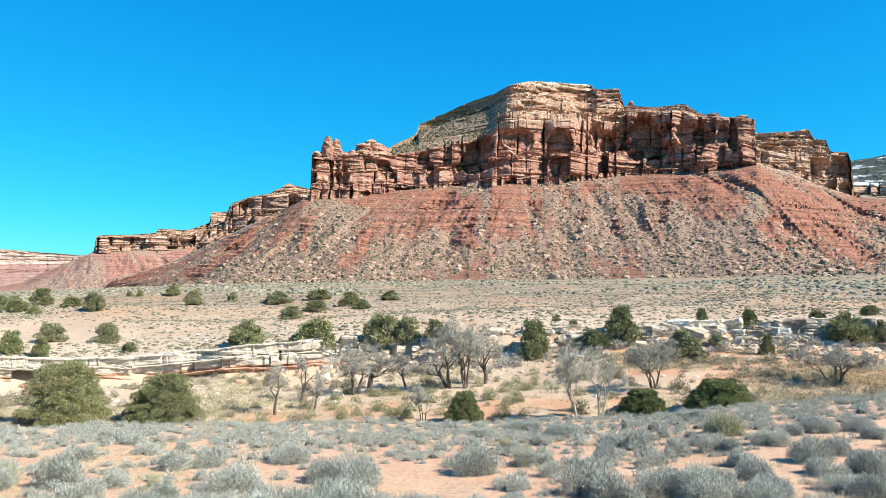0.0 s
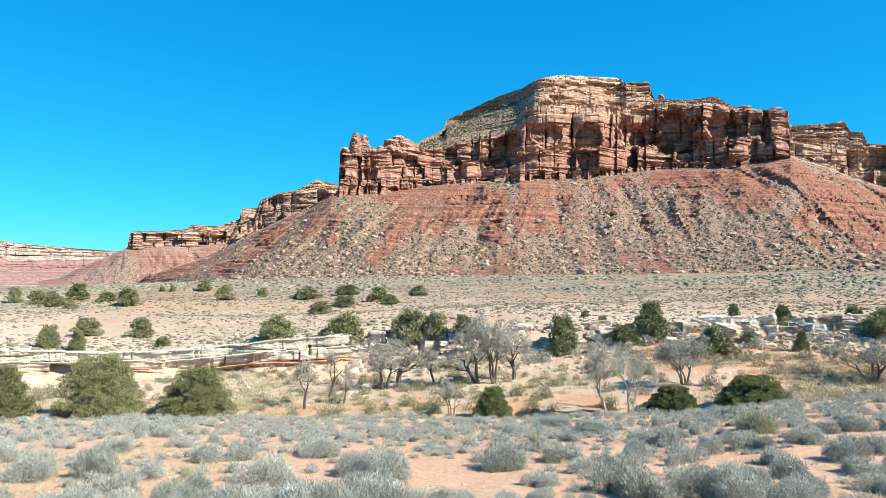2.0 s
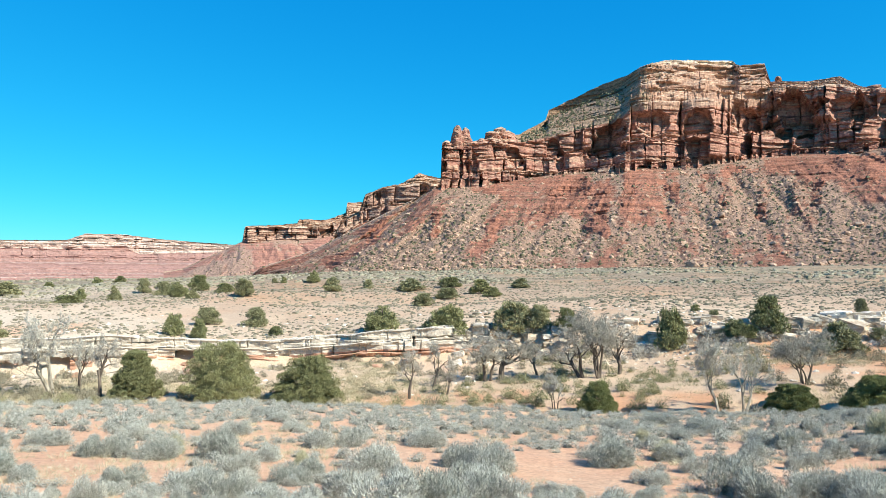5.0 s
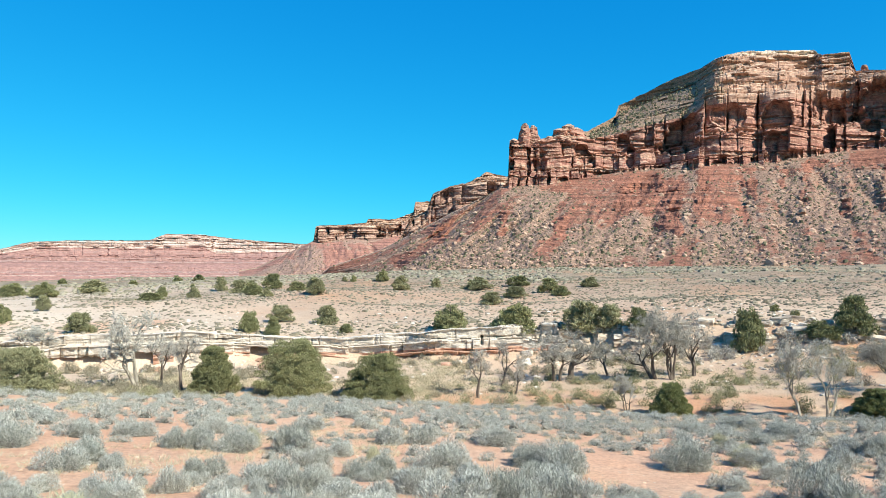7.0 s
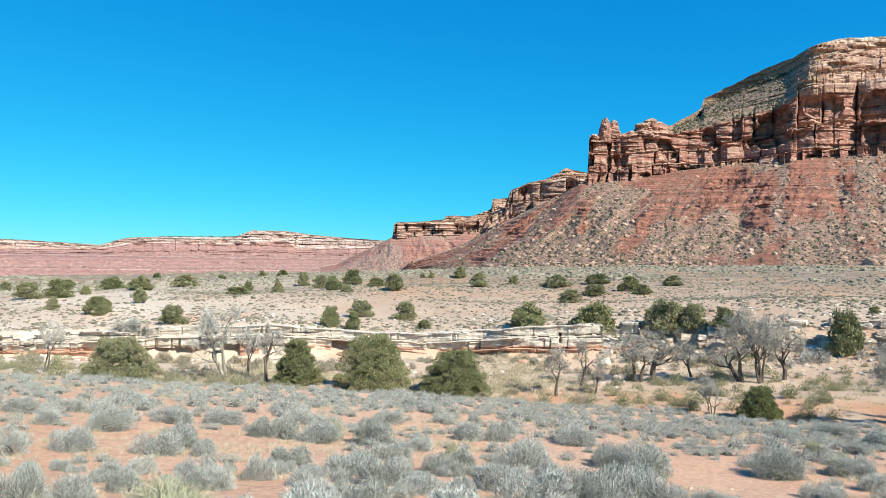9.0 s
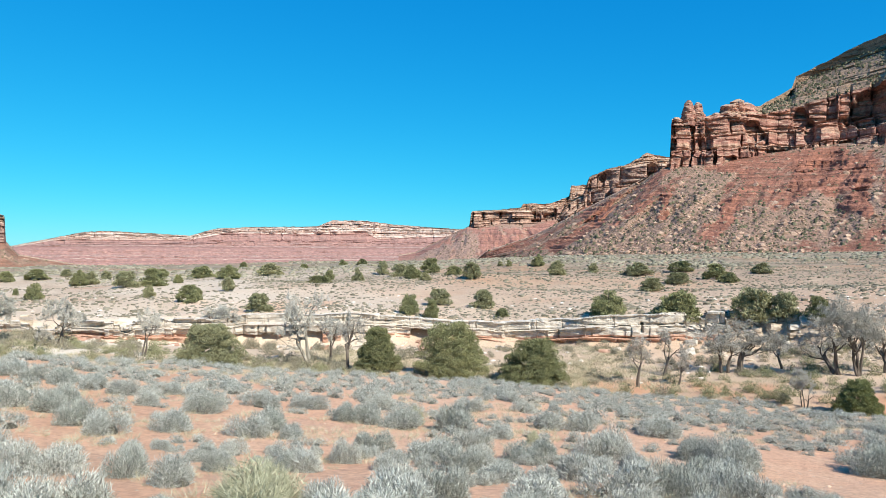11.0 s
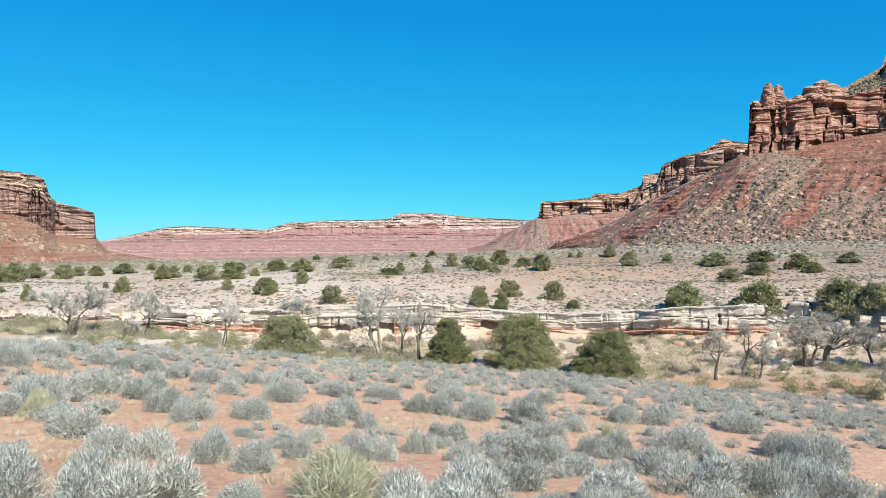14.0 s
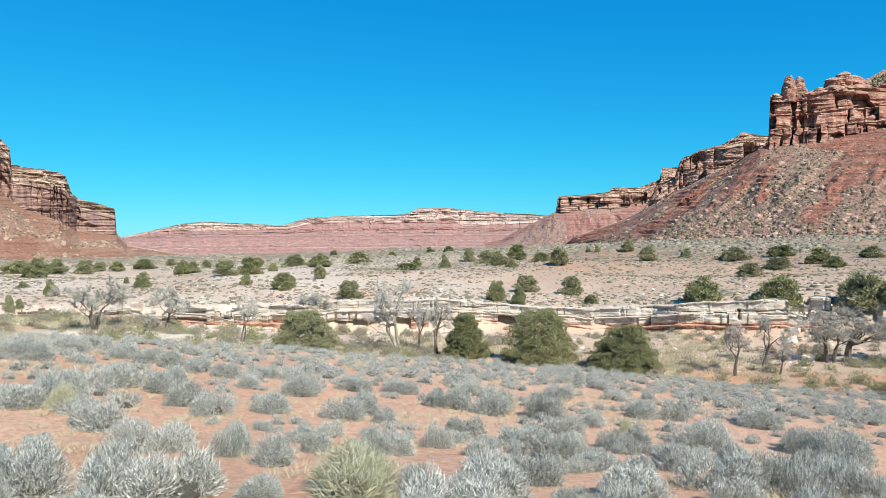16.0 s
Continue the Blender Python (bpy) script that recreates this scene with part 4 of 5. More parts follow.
PLAIN_JUNIPERS_C = [
    (-37.5, 132.2, 2.45, 1.76), (-36.4, 199.2, 2.97, 2.08), (-35.3, 105.0, 2.05, 2.05), (-33.3, 137.4, 2.61, 2.71), (-32.0, 129.2, 3.95, 2.37), (-44.1, 217.2, 3.05, 1.83),
    (-39.5, 181.6, 2.65, 1.32), (-34.9, 202.2, 3.96, 1.83), (-66.4, 137.8, 5.17, 2.26), (-64.0, 135.2, 4.26, 2.46), (-62.2, 137.2, 3.90, 2.54), (-61.2, 143.8, 3.09, 1.65),
    (-60.1, 142.2, 3.09, 1.85), (-58.4, 87.2, 2.05, 1.92), (-58.2, 143.4, 4.74, 1.90), (-55.6, 134.0, 3.00, 2.80), (-54.8, 135.8, 3.06, 2.24), (-53.8, 145.6, 2.20, 1.76),
    (-52.5, 101.0, 3.85, 2.15), (-50.6, 102.4, 3.93, 2.36), (-47.2, 151.6, 5.33, 2.37), (-48.2, 78.4, 3.04, 1.83), (-64.4, 79.8, 1.56, 1.78), (-66.1, 100.0, 1.71, 0.82),
]
PLAIN_JUNIPERS_D = [
    (-67.0, 63.8, 0.86, 1.29), (-66.4, 64.6, 0.79, 0.79), (-59.5, 97.4, 0.85, 0.85), (-48.9, 115.0, 1.78, 1.43), (-50.0, 167.2, 3.87, 1.81), (-65.3, 128.0, 4.4, 3.2), (-51.0, 84.0, 1.7, 1.4), (-56.4, 150.4, 2.46, 1.34),
]
NEAR_JUNIPERS = [
    (-27.9, 44.1, 5.39, 3.79), (-21.2, 43.8, 5.01, 3.11), (-46.8, 41.2, 4.46, 2.80), (-33.8, 44.1, 3.41, 3.06), (1.8, 39.9, 2.71, 2.22), (15.7, 41.2, 3.14, 1.60),
    (21.4, 41.1, 4.18, 1.85),
]
BARE_TREES = [
    (-13.1, 45.4, 2.75, 3.27), (-11.3, 48.9, 2.99, 3.36), (-6.8, 51.4, 3.19, 2.79), (-5.7, 51.6, 3.61, 3.01), (-2.9, 53.7, 2.10, 2.94), (0.6, 50.4, 3.55, 3.15),
    (2.0, 50.4, 3.55, 4.26), (3.5, 52.2, 3.27, 3.67), (10.7, 40.5, 1.85, 3.24), (12.4, 40.1, 2.43, 3.40), (16.5, 46.8, 3.17, 2.75), (28.9, 50.5, 3.47, 1.81),
    (-61.8, 45.5, 3.23, 2.33), (-56.9, 52.6, 2.72, 2.41), (-51.5, 45.0, 2.05, 3.01), (-39.0, 47.7, 3.76, 4.82), (-36.2, 45.8, 2.89, 4.26), (-37.4, 49.2, 1.94, 3.49),
    (-58.2, 44.6, 1.30, 1.63), (-46.6, 62.2, 4.36, 2.90), (-10.2, 46.0, 1.64, 2.30), (-1.5, 40.9, 1.58, 2.09),
]
SAGE_A = [
    (-67.2, 7.4, 0.80, 0.56), (-62.2, 6.9, 0.78, 0.51), (-57.7, 6.5, 0.77, 0.51), (-52.1, 6.3, 0.48, 0.22), (-39.2, 6.1, 0.52, 0.34), (-62.1, 11.6, 0.91, 0.48),
    (-58.9, 9.6, 1.00, 0.47), (-67.3, 13.4, 0.82, 0.45), (-64.8, 13.8, 1.07, 0.68), (-63.4, 12.8, 0.64, 0.33), (-65.8, 19.0, 1.16, 0.68), (-67.3, 19.2, 0.71, 0.54),
    (-61.4, 15.4, 0.91, 0.55), (-59.9, 15.6, 0.64, 0.50), (-58.1, 15.0, 0.89, 0.48), (-56.4, 13.5, 0.69, 0.49), (-54.3, 12.6, 0.69, 0.47), (-56.6, 16.4, 0.81, 0.47),
    (-53.2, 9.0, 0.68, 0.44), (-50.0, 8.1, 0.58, 0.41), (-46.7, 9.2, 0.46, 0.30), (-49.8, 12.9, 0.75, 0.44), (-47.6, 15.0, 0.97, 0.55), (-44.6, 12.5, 0.75, 0.43),
]
SAGE_B = [
    (-42.7, 13.2, 0.68, 0.45), (-41.1, 12.3, 0.52, 0.32), (-41.8, 9.5, 0.58, 0.39), (-39.5, 10.4, 0.26, 0.22), (-37.1, 9.7, 0.45, 0.37), (-43.2, 16.1, 0.83, 0.42),
    (-39.4, 16.3, 0.84, 0.39), (-36.9, 14.7, 0.64, 0.43), (-63.4, 20.9, 1.06, 0.53), (-61.8, 22.3, 0.77, 0.46), (-60.3, 20.1, 0.82, 0.45), (-58.9, 19.3, 0.67, 0.40),
    (-56.9, 19.0, 0.81, 0.52), (-54.9, 18.4, 0.79, 0.44), (-52.9, 17.6, 0.76, 0.45), (-51.5, 16.1, 0.67, 0.39), (-49.9, 17.8, 0.66, 0.36), (-48.2, 18.0, 0.60, 0.32),
    (-45.5, 18.5, 0.69, 0.30), (-63.0, 18.8, 0.62, 0.24), (-35.0, 14.4, 0.63, 0.47), (-32.2, 14.2, 1.10, 0.52), (-33.9, 16.9, 1.02, 0.41), (-34.8, 11.4, 0.58, 0.39),
]
SAGE_C = [
    (-32.9, 9.9, 0.35, 0.21), (-27.7, 14.0, 0.94, 0.66), (-26.5, 12.2, 0.72, 0.45), (-24.4, 13.7, 0.64, 0.34), (-29.9, 10.5, 0.84, 0.39), (-27.5, 9.3, 0.68, 0.39),
    (-33.9, 6.3, 0.72, 0.43), (-29.4, 7.0, 0.57, 0.36), (-26.6, 17.7, 0.89, 0.40), (-29.7, 16.5, 0.19, 0.19), (-24.7, 21.8, 0.76, 0.39), (-23.4, 20.2, 0.71, 0.36),
    (-22.3, 18.3, 0.71, 0.33), (-20.0, 19.3, 0.49, 0.28), (-20.8, 15.6, 0.87, 0.48), (-17.9, 15.9, 0.80, 0.52), (-24.6, 8.5, 0.72, 0.32), (-20.9, 12.0, 0.73, 0.35),
    (-21.0, 8.3, 0.51, 0.28), (-18.5, 9.1, 0.72, 0.45), (-22.7, 6.5, 0.89, 0.36), (-16.1, 12.4, 1.15, 0.56), (-14.0, 11.2, 0.69, 0.35), (-15.7, 7.7, 0.86, 0.46),
]
SAGE_D = [
    (-11.7, 16.2, 1.12, 0.53), (-9.4, 13.6, 1.06, 0.51), (-6.4, 12.9, 1.23, 0.64), (-10.8, 8.0, 0.96, 0.53), (-6.3, 8.9, 1.03, 0.53), (2.9, 14.5, 1.10, 0.65),
    (5.6, 12.6, 0.65, 0.33), (8.7, 14.0, 0.59, 0.34), (7.6, 15.5, 0.79, 0.44), (5.6, 18.2, 0.77, 0.37), (11.5, 11.9, 0.86, 0.64), (14.1, 11.4, 0.88, 0.47),
    (17.0, 11.9, 1.01, 0.59), (19.9, 11.7, 1.09, 0.58), (23.0, 11.9, 1.01, 0.44), (12.6, 16.6, 0.77, 0.48), (11.5, 14.6, 0.93, 0.48), (15.0, 18.7, 0.78, 0.53),
    (13.5, 19.0, 0.79, 0.43), (17.0, 16.1, 0.74, 0.39), (15.7, 15.5, 0.37, 0.32), (18.3, 17.1, 0.86, 0.49), (19.5, 18.6, 0.54, 0.33), (20.7, 17.6, 0.81, 0.50),
]
SAGE_E = [
    (22.2, 17.4, 0.73, 0.40), (21.0, 21.6, 0.72, 0.53), (22.6, 15.6, 0.72, 0.41), (23.8, 14.1, 0.83, 0.46), (24.9, 12.5, 0.79, 0.41), (27.4, 16.2, 1.02, 0.59),
    (28.8, 17.5, 0.88, 0.43), (28.3, 14.9, 0.75, 0.39), (30.5, 15.4, 0.97, 0.56), (29.5, 13.3, 1.01, 0.38), (31.3, 13.3, 0.67, 0.54), (19.9, 13.8, 0.81, 0.36),
    (21.3, 13.6, 0.57, 0.33), (24.7, 18.5, 1.00, 0.48), (26.2, 20.2, 0.67, 0.41), (28.0, 20.9, 1.04, 0.51), (30.6, 21.1, 1.05, 0.48), (31.1, 19.9, 0.74, 0.40),
    (14.5, 24.1, 0.56, 0.43), (16.4, 22.9, 0.67, 0.46), (17.3, 21.0, 0.53, 0.34), (16.2, 20.2, 0.59, 0.30), (18.1, 26.4, 0.99, 0.38), (19.9, 25.2, 0.94, 0.45),
]
SAGE_F = [
    (9.8, 21.6, 1.17, 0.56), (6.5, 24.2, 1.11, 0.49), (3.1, 21.9, 1.10, 0.39), (8.0, 19.5, 0.65, 0.32),
]
BARE_SAND_A = [
    (-66.4, 15.6, 0.28), (-66.6, 11.6, 0.42), (-64.5, 10.4, 0.34), (-63.4, 18.0, 0.26), (-58.5, 12.2, 0.44), (-55.4, 10.7, 0.26), (-52.6, 7.4, 0.27), (-55.1, 16.0, 0.13), (-51.8, 14.7, 0.33), (-44.8, 15.9, 0.26), (-46.5, 11.4, 0.33), (-42.9, 8.0, 0.17), (-38.2, 11.3, 0.2), (-38.5, 8.5, 0.16), (-31.4, 12.6, 0.29), (-27.9, 19.1, 0.39), (-24.4, 17.5, 0.36), (-23.4, 12.9, 0.27), (-19.9, 22.0, 0.25), (-13.9, 18.6, 0.31),
]
BARE_SAND_B = [
    (-31.2, 16.2, 0.24), (-14.2, 12.3, 0.14), (-8.6, 12.0, 0.24), (-24.6, 18.9, 0.34), (-21.6, 21.8, 0.32), (-19.2, 20.1, 0.23), (-27.2, 17.3, 0.28), (-28.9, 19.2, 0.22), (-12.9, 20.8, 0.2), (19.5, 15.7, 0.36), (23.8, 17.0, 0.33), (26.0, 18.8, 0.34), (25.6, 15.6, 0.28), (27.1, 19.7, 0.32), (28.9, 20.3, 0.26), (6.7, 15.2, 0.15), (13.3, 21.6, 0.21), (9.8, 12.9, 0.11), (14.1, 15.0, 0.25),
]


# ---- plant builders ----
def tube(pts, radii, sides=6):
    """A tapered tube through points, closed at its tip."""
    pts, V, F = np.asarray(pts, float), [], []
    ref = np.array([0.31, 0.82, 0.48])
    for i, (p, r) in enumerate(zip(pts, radii)):
        d = pts[min(i + 1, len(pts) - 1)] - pts[max(i - 1, 0)]
        d = d / (np.linalg.norm(d) + 1e-9)
        a = np.cross(d, ref)
        a /= np.linalg.norm(a) + 1e-9
        b = np.cross(d, a)
        w = np.arange(sides) * 2 * np.pi / sides
        V.append(p + r * (np.cos(w)[:, None] * a + np.sin(w)[:, None] * b))
    n = len(pts)
    idx = np.arange(n * sides).reshape(n, sides)
    nxt = np.roll(idx, -1, 1)
    F = np.stack([idx[:-1], nxt[:-1], nxt[1:], idx[1:]], -1).reshape(-1, 4)
    return np.concatenate(V), F


def gather(pieces):
    """Joins (corners, faces) pairs into one."""
    V, F, n = [], [], 0
    for v, f in pieces:
        V.append(v)
        F.append(np.asarray(f) + n)
        n += len(v)
    return np.concatenate(V), np.concatenate(F)


def blades(base, way, length, width, rng):
    """Narrow pointed blades, one triangle each."""
    n = len(base)
    way = way / (np.linalg.norm(way, axis=1, keepdims=True) + 1e-9)
    side = np.cross(way, rng.normal(size=(n, 3)))
    side /= np.linalg.norm(side, axis=1, keepdims=True) + 1e-9
    length, width = np.broadcast_to(length, n)[:, None], np.broadcast_to(width, n)[:, None]
    V = np.stack([base + side * width * 0.5, base + way * length, base - side * width * 0.5], 1).reshape(-1, 3)
    return V, np.arange(n * 3).reshape(n, 3)


def on_ball(n, rng):
    d = rng.normal(size=(n, 3))
    return d / np.linalg.norm(d, axis=1, keepdims=True)


def sage_cloud(rng, n, wide, tall, lobes=6, long=0.11, thick=0.011):
    """A low rounded bush: overlapping domes of radiating twigs with bristling tips."""
    c = np.c_[rng.uniform(-0.5, 0.5, lobes), rng.uniform(-0.5, 0.5, lobes), np.zeros(lobes)]
    size = rng.uniform(0.42, 0.68, lobes)
    k = rng.choice(lobes, n, p=size ** 2 / (size ** 2).sum())
    d = on_ball(n, rng)
    d[:, 2] = np.abs(d[:, 2])
    rad = size[k] * rng.uniform(0.3, 1.04, n) ** 0.55
    p = (c[k] + d * rad[:, None]) * np.array([wide / 2, wide / 2, tall * 1.3])
    p[:, 2] += 0.01
    way = d * 0.9 + np.array([0, 0, 0.3]) + rng.normal(size=(n, 3)) * 0.5
    return blades(p - way * long * 0.4, way, rng.uniform(0.6, 1.4, n) * long, rng.uniform(0.7, 1.3, n) * thick, rng)


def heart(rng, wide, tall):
    """The dark heart of a bush, its wood and inner shade painted as one: a small uneven dome."""
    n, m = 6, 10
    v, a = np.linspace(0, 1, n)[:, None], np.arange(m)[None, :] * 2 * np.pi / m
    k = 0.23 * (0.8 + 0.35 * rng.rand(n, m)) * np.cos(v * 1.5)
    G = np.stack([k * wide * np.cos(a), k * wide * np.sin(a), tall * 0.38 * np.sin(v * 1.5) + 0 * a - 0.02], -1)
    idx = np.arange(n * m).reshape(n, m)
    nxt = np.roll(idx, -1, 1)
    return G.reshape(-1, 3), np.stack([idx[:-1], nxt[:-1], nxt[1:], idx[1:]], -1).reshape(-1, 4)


def sagebrush(seed, leaf, wide=0.8, tall=0.5, n=1150, name="sagebrush", label="", category="shrub", long=0.11, thick=0.011):
    rng = np.random.RandomState(seed)
    thing = new(name)
    part("foliage", np_mesh("foliage", *sage_cloud(rng, n, wide, tall, 6, long, thick), leaf), thing)
    # a dark dome paints shade into the gaps among the blades
    part("woody_base", np_mesh("woody_base", *heart(rng, wide, tall), sage_shade), thing)
    return tagged(thing, label, category)


def crown_cloud(rng, n, wide, tall, lobes, leaf=(0.16, 0.07), pointed=0.0, low=0.02):
    """A dense evergreen crown of many sprigs on overlapping lobes, ragged outside and dark within."""
    c, size = [], []
    for _ in range(lobes):
        h = rng.uniform(0.06, 0.86)
        reach = (1.08 - max(0.0, h - 0.3) * 1.05) * (1 - pointed * h)
        a, q = rng.uniform(0, 2 * np.pi), math.sqrt(rng.uniform(0.05, 1))
        c.append((math.cos(a) * q * reach * 0.36, math.sin(a) * q * reach * 0.36, h))
        size.append(rng.uniform(0.1, 0.24) * (1.15 - 0.45 * h) * (16 / lobes) ** 0.38)
    c, size = np.array(c), np.array(size)
    k = rng.choice(lobes, n, p=size ** 2 / (size ** 2).sum())
    d = on_ball(n, rng)
    shell = rng.uniform(0.35, 1.05, n) ** 0.45
    p = c[k] + d * (size[k] * shell)[:, None]
    p[:, 2] = low + np.abs(p[:, 2] - low) * 0.98
    p = p * np.array([wide, wide, tall])
    way = d + np.array([0, 0, 0.75]) + rng.normal(size=(n, 3)) * 0.45
    return blades(p, way, rng.uniform(0.55, 1.4, n) * leaf[0], rng.uniform(0.6, 1.4, n) * leaf[1], rng)


def juniper(seed, wide, tall, n, lobes, leaf, mat, label, pointed=0.0, name="juniper"):
    rng = np.random.RandomState(seed)
    thing = new(name)
    part("crown", np_mesh("crown", *crown_cloud(rng, n, wide, tall, lobes, leaf, pointed), mat), thing)
    bend_ = rng.uniform(-0.12, 0.12, 2) * wide
    part("trunk", np_mesh("trunk", *tube([(0, 0, -0.2), (bend_[0] * 0.5, bend_[1] * 0.5, tall * 0.25), (bend_[0], bend_[1], tall * 0.55), (bend_[0] * 0.6, bend_[1] * 0.6, tall * 0.85)], [0.075 * tall ** 0.5, 0.06 * tall ** 0.5, 0.035 * tall ** 0.5, 0.008], 7), bark_dark), thing)
    return tagged(thing, label, "juniper")


def bare_tree(seed, wide, tall, trunks, bark_mat, twig_mat, label, lean=0.0, twig=0.014, twigs=1.0, spread=0.6, girth=1.0):
    """A leafless tree: forking limbs from one or several stems, and a haze of fine twigs."""
    rng = np.random.RandomState(seed)
    thing = new("bare_tree")
    wood, tips = [], []

    def grow(p, d, length, r, depth):
        pts, rad = [p], [r]
        q = p.copy()
        for i in range(4):
            d = d + rng.normal(size=3) * (0.15 + 0.05 * depth) + np.array([0, 0, 0.04])
            d = d / np.linalg.norm(d)
            q = q + d * length / 4
            pts.append(q.copy())
            rad.append(r * (1 - 0.11 * (i + 1)))
        wood.append(tube(pts, rad, 6 if depth < 2 else 4 if depth < 3 else 3))
        if depth >= 3:
            tips.extend((pts[j] + (pts[j + 1] - pts[j]) * rng.rand(), d, length) for j in range(1, 4))
            tips.append((q, d, length))
        if depth < 5:
            for _ in range(3 if depth < 2 else rng.randint(2, 4)):
                j = rng.randint(3, 5) if depth == 0 else rng.randint(2, 5)
                nd_ = d + on_ball(1, rng)[0] * spread * 1.3 + np.array([0, 0, 0.12])
                nd_[:2] *= 0.75 + 0.5 * wide / tall
                nd_ /= np.linalg.norm(nd_)
                grow(pts[j], nd_, length * rng.uniform(0.55, 0.8), rad[j] * rng.uniform(0.52, 0.74), depth + 1)

    for k in range(trunks):
        a = rng.uniform(0, 2 * np.pi)
        d = np.array([math.cos(a) * 0.28 * (trunks > 1) + lean, math.sin(a) * 0.28 * (trunks > 1), 1.0])
        start = np.array([math.cos(a), math.sin(a), 0]) * 0.16 * (trunks > 1) + np.array([0, 0, -0.2])
        grow(start, d / np.linalg.norm(d), tall * rng.uniform(0.34, 0.44), 0.036 * girth * tall * rng.uniform(0.8, 1.1) / trunks ** 0.35, 0)
    base, way, size = (np.array(v) for v in zip(*tips))
    high = base[:, 2] > 0.42 * base[:, 2].max()
    base, way, size = base[high], way[high], size[high]
    rep = max(1, int(round(4 * twigs)))
    base, way, size = np.repeat(base, rep, 0), np.repeat(way, rep, 0), np.repeat(size, rep)
    way = way * 0.6 + rng.normal(size=way.shape) * 0.5 + np.array([0, 0, 0.15])
    V, F = blades(base, way, rng.uniform(0.45, 1.15, len(base)) * size * 0.9, twig, rng)
    W, G = gather(wood)
    k = tall / max(W[:, 2].max(), V[:, 2].max())
    reach = np.percentile(np.hypot(V[:, 0], V[:, 1]), 93) * k
    k = k * np.array([min(1.6, 0.5 * wide / reach), min(1.6, 0.5 * wide / reach), 1.0])
    part("trunk", np_mesh("trunk", W * k, G, bark_mat), thing)
    part("branchwork", np_mesh("branchwork", V * k, F, twig_mat), thing)
    return tagged(thing, label, "tree")


def rough_rock(seed, flat=0.7, cut=0.25, n=2):
    """An angular block: a ball cut by random planes."""
    rng = np.random.RandomState(seed)
    bm = bmesh.new()
    bmesh.ops.create_icosphere(bm, subdivisions=n, radius=1.0)
    planes = [(on_ball(1, rng)[0], rng.uniform(0.5, 0.8)) for _ in range(9)]
    for v in bm.verts:
        p = np.array(v.co)
        for d, h in planes:
            over = p @ d - h
            if over > 0:
                p = p - d * over
        p = p + rng.normal(size=3) * 0.02
        v.co = (p[0], p[1] * 0.85, p[2] * flat)
    V = np.array([v.co[:] for v in bm.verts])
    F = np.array([[v.index for v in f.verts] for f in bm.faces])
    bm.free()
    return V, F


def strew(name, label, category, shapes, mat, spots, size, stretch=None, sink=0.0, seed=1, smooth=False, turn=True):
    """Many small things of one kind as one object: copies of a few shapes at spots (x, y, z), turned and sized at random."""
    rng = np.random.RandomState(seed)
    spots, pieces = np.asarray(spots, float), []
    size = np.broadcast_to(size, len(spots))
    pick = rng.randint(0, len(shapes), len(spots))
    V, F, n = [], [], 0
    for k, (v, f) in enumerate(shapes):
        at = np.where(pick == k)[0]
        if not len(at):
            continue
        a = rng.uniform(0, 2 * np.pi, len(at))
        c, s = np.cos(a)[:, None], np.sin(a)[:, None]
        x, y, z = v[:, 0][None], v[:, 1][None], v[:, 2][None]
        w = np.stack([c * x - s * y, s * x + c * y, z + 0 * c], -1) * size[at][:, None, None] + (spots[at] - np.array([0, 0, 1.0]) * (sink * size[at])[:, None])[:, None, :]
        V.append(w.reshape(-1, 3))
        F.append((np.asarray(f)[None] + (np.arange(len(at)) * len(v))[:, None, None] + n).reshape(-1, f.shape[1]))
        n += len(at) * len(v)
    me = np_mesh(name, np.concatenate(V), np.concatenate(F), mat, smooth)
    return tagged(new(name, me), label, category, kind="stuff")


def stand(az, r, sink=0.02):
    x, y = place(az, r)
    return x, y, float(ground(np.float64(x), np.float64(y))) - sink


# ---- the rimrock ledge across the wash ----
def slab_mesh(seed, mat, n=3):
    """A weathered flat block with rounded, broken edges, 1 x 1 x 1."""
    rng = np.random.RandomState(seed)
    bm = bmesh.new()
    bmesh.ops.create_cube(bm, size=1.0)
    bmesh.ops.subdivide_edges(bm, edges=bm.edges[:], cuts=n, use_grid_fill=True)
    for v in bm.verts:
        p = Vector(v.co)
        k = noise.noise_vector(p * 2.2 + Vector((seed * 7.3, 0, 0)))
        v.co = p * (1 - 0.16 * max(0, p.length - 0.55)) + Vector((k.x * 0.13, k.y * 0.16, k.z * 0.07))
    bmesh.ops.triangulate(bm, faces=bm.faces[:])
    V, F = np.array([v.co[:] for v in bm.verts]), np.array([[v.index for v in f.verts] for f in bm.faces])
    bm.free()
    return np_mesh("slab", V, F, mat)


ledge = tagged(new("rock_ledge"), "white and pink rimrock ledge of broken flat slabs", "ledge", kind="structure")
white_slabs, pink_slabs = [slab_mesh(s, white_rock) for s in range(6)], [slab_mesh(s + 20, pink_rock) for s in range(4)]
rng = np.random.RandomState(5)


def lay_slab(meshes, az, r, top, wide, deep, thick, tilt=3.0, name="slab"):
    ob = part(name, meshes[rng.randint(len(meshes))], ledge)
    x, y = place(az, r)
    ob.matrix_basis = Matrix.LocRotScale((x, y, top - thick / 2), Euler((radians(rng.normal(0, tilt)), radians(rng.normal(0, tilt)), radians(-az + rng.normal(0, 4 + tilt)))), (wide, deep, thick))


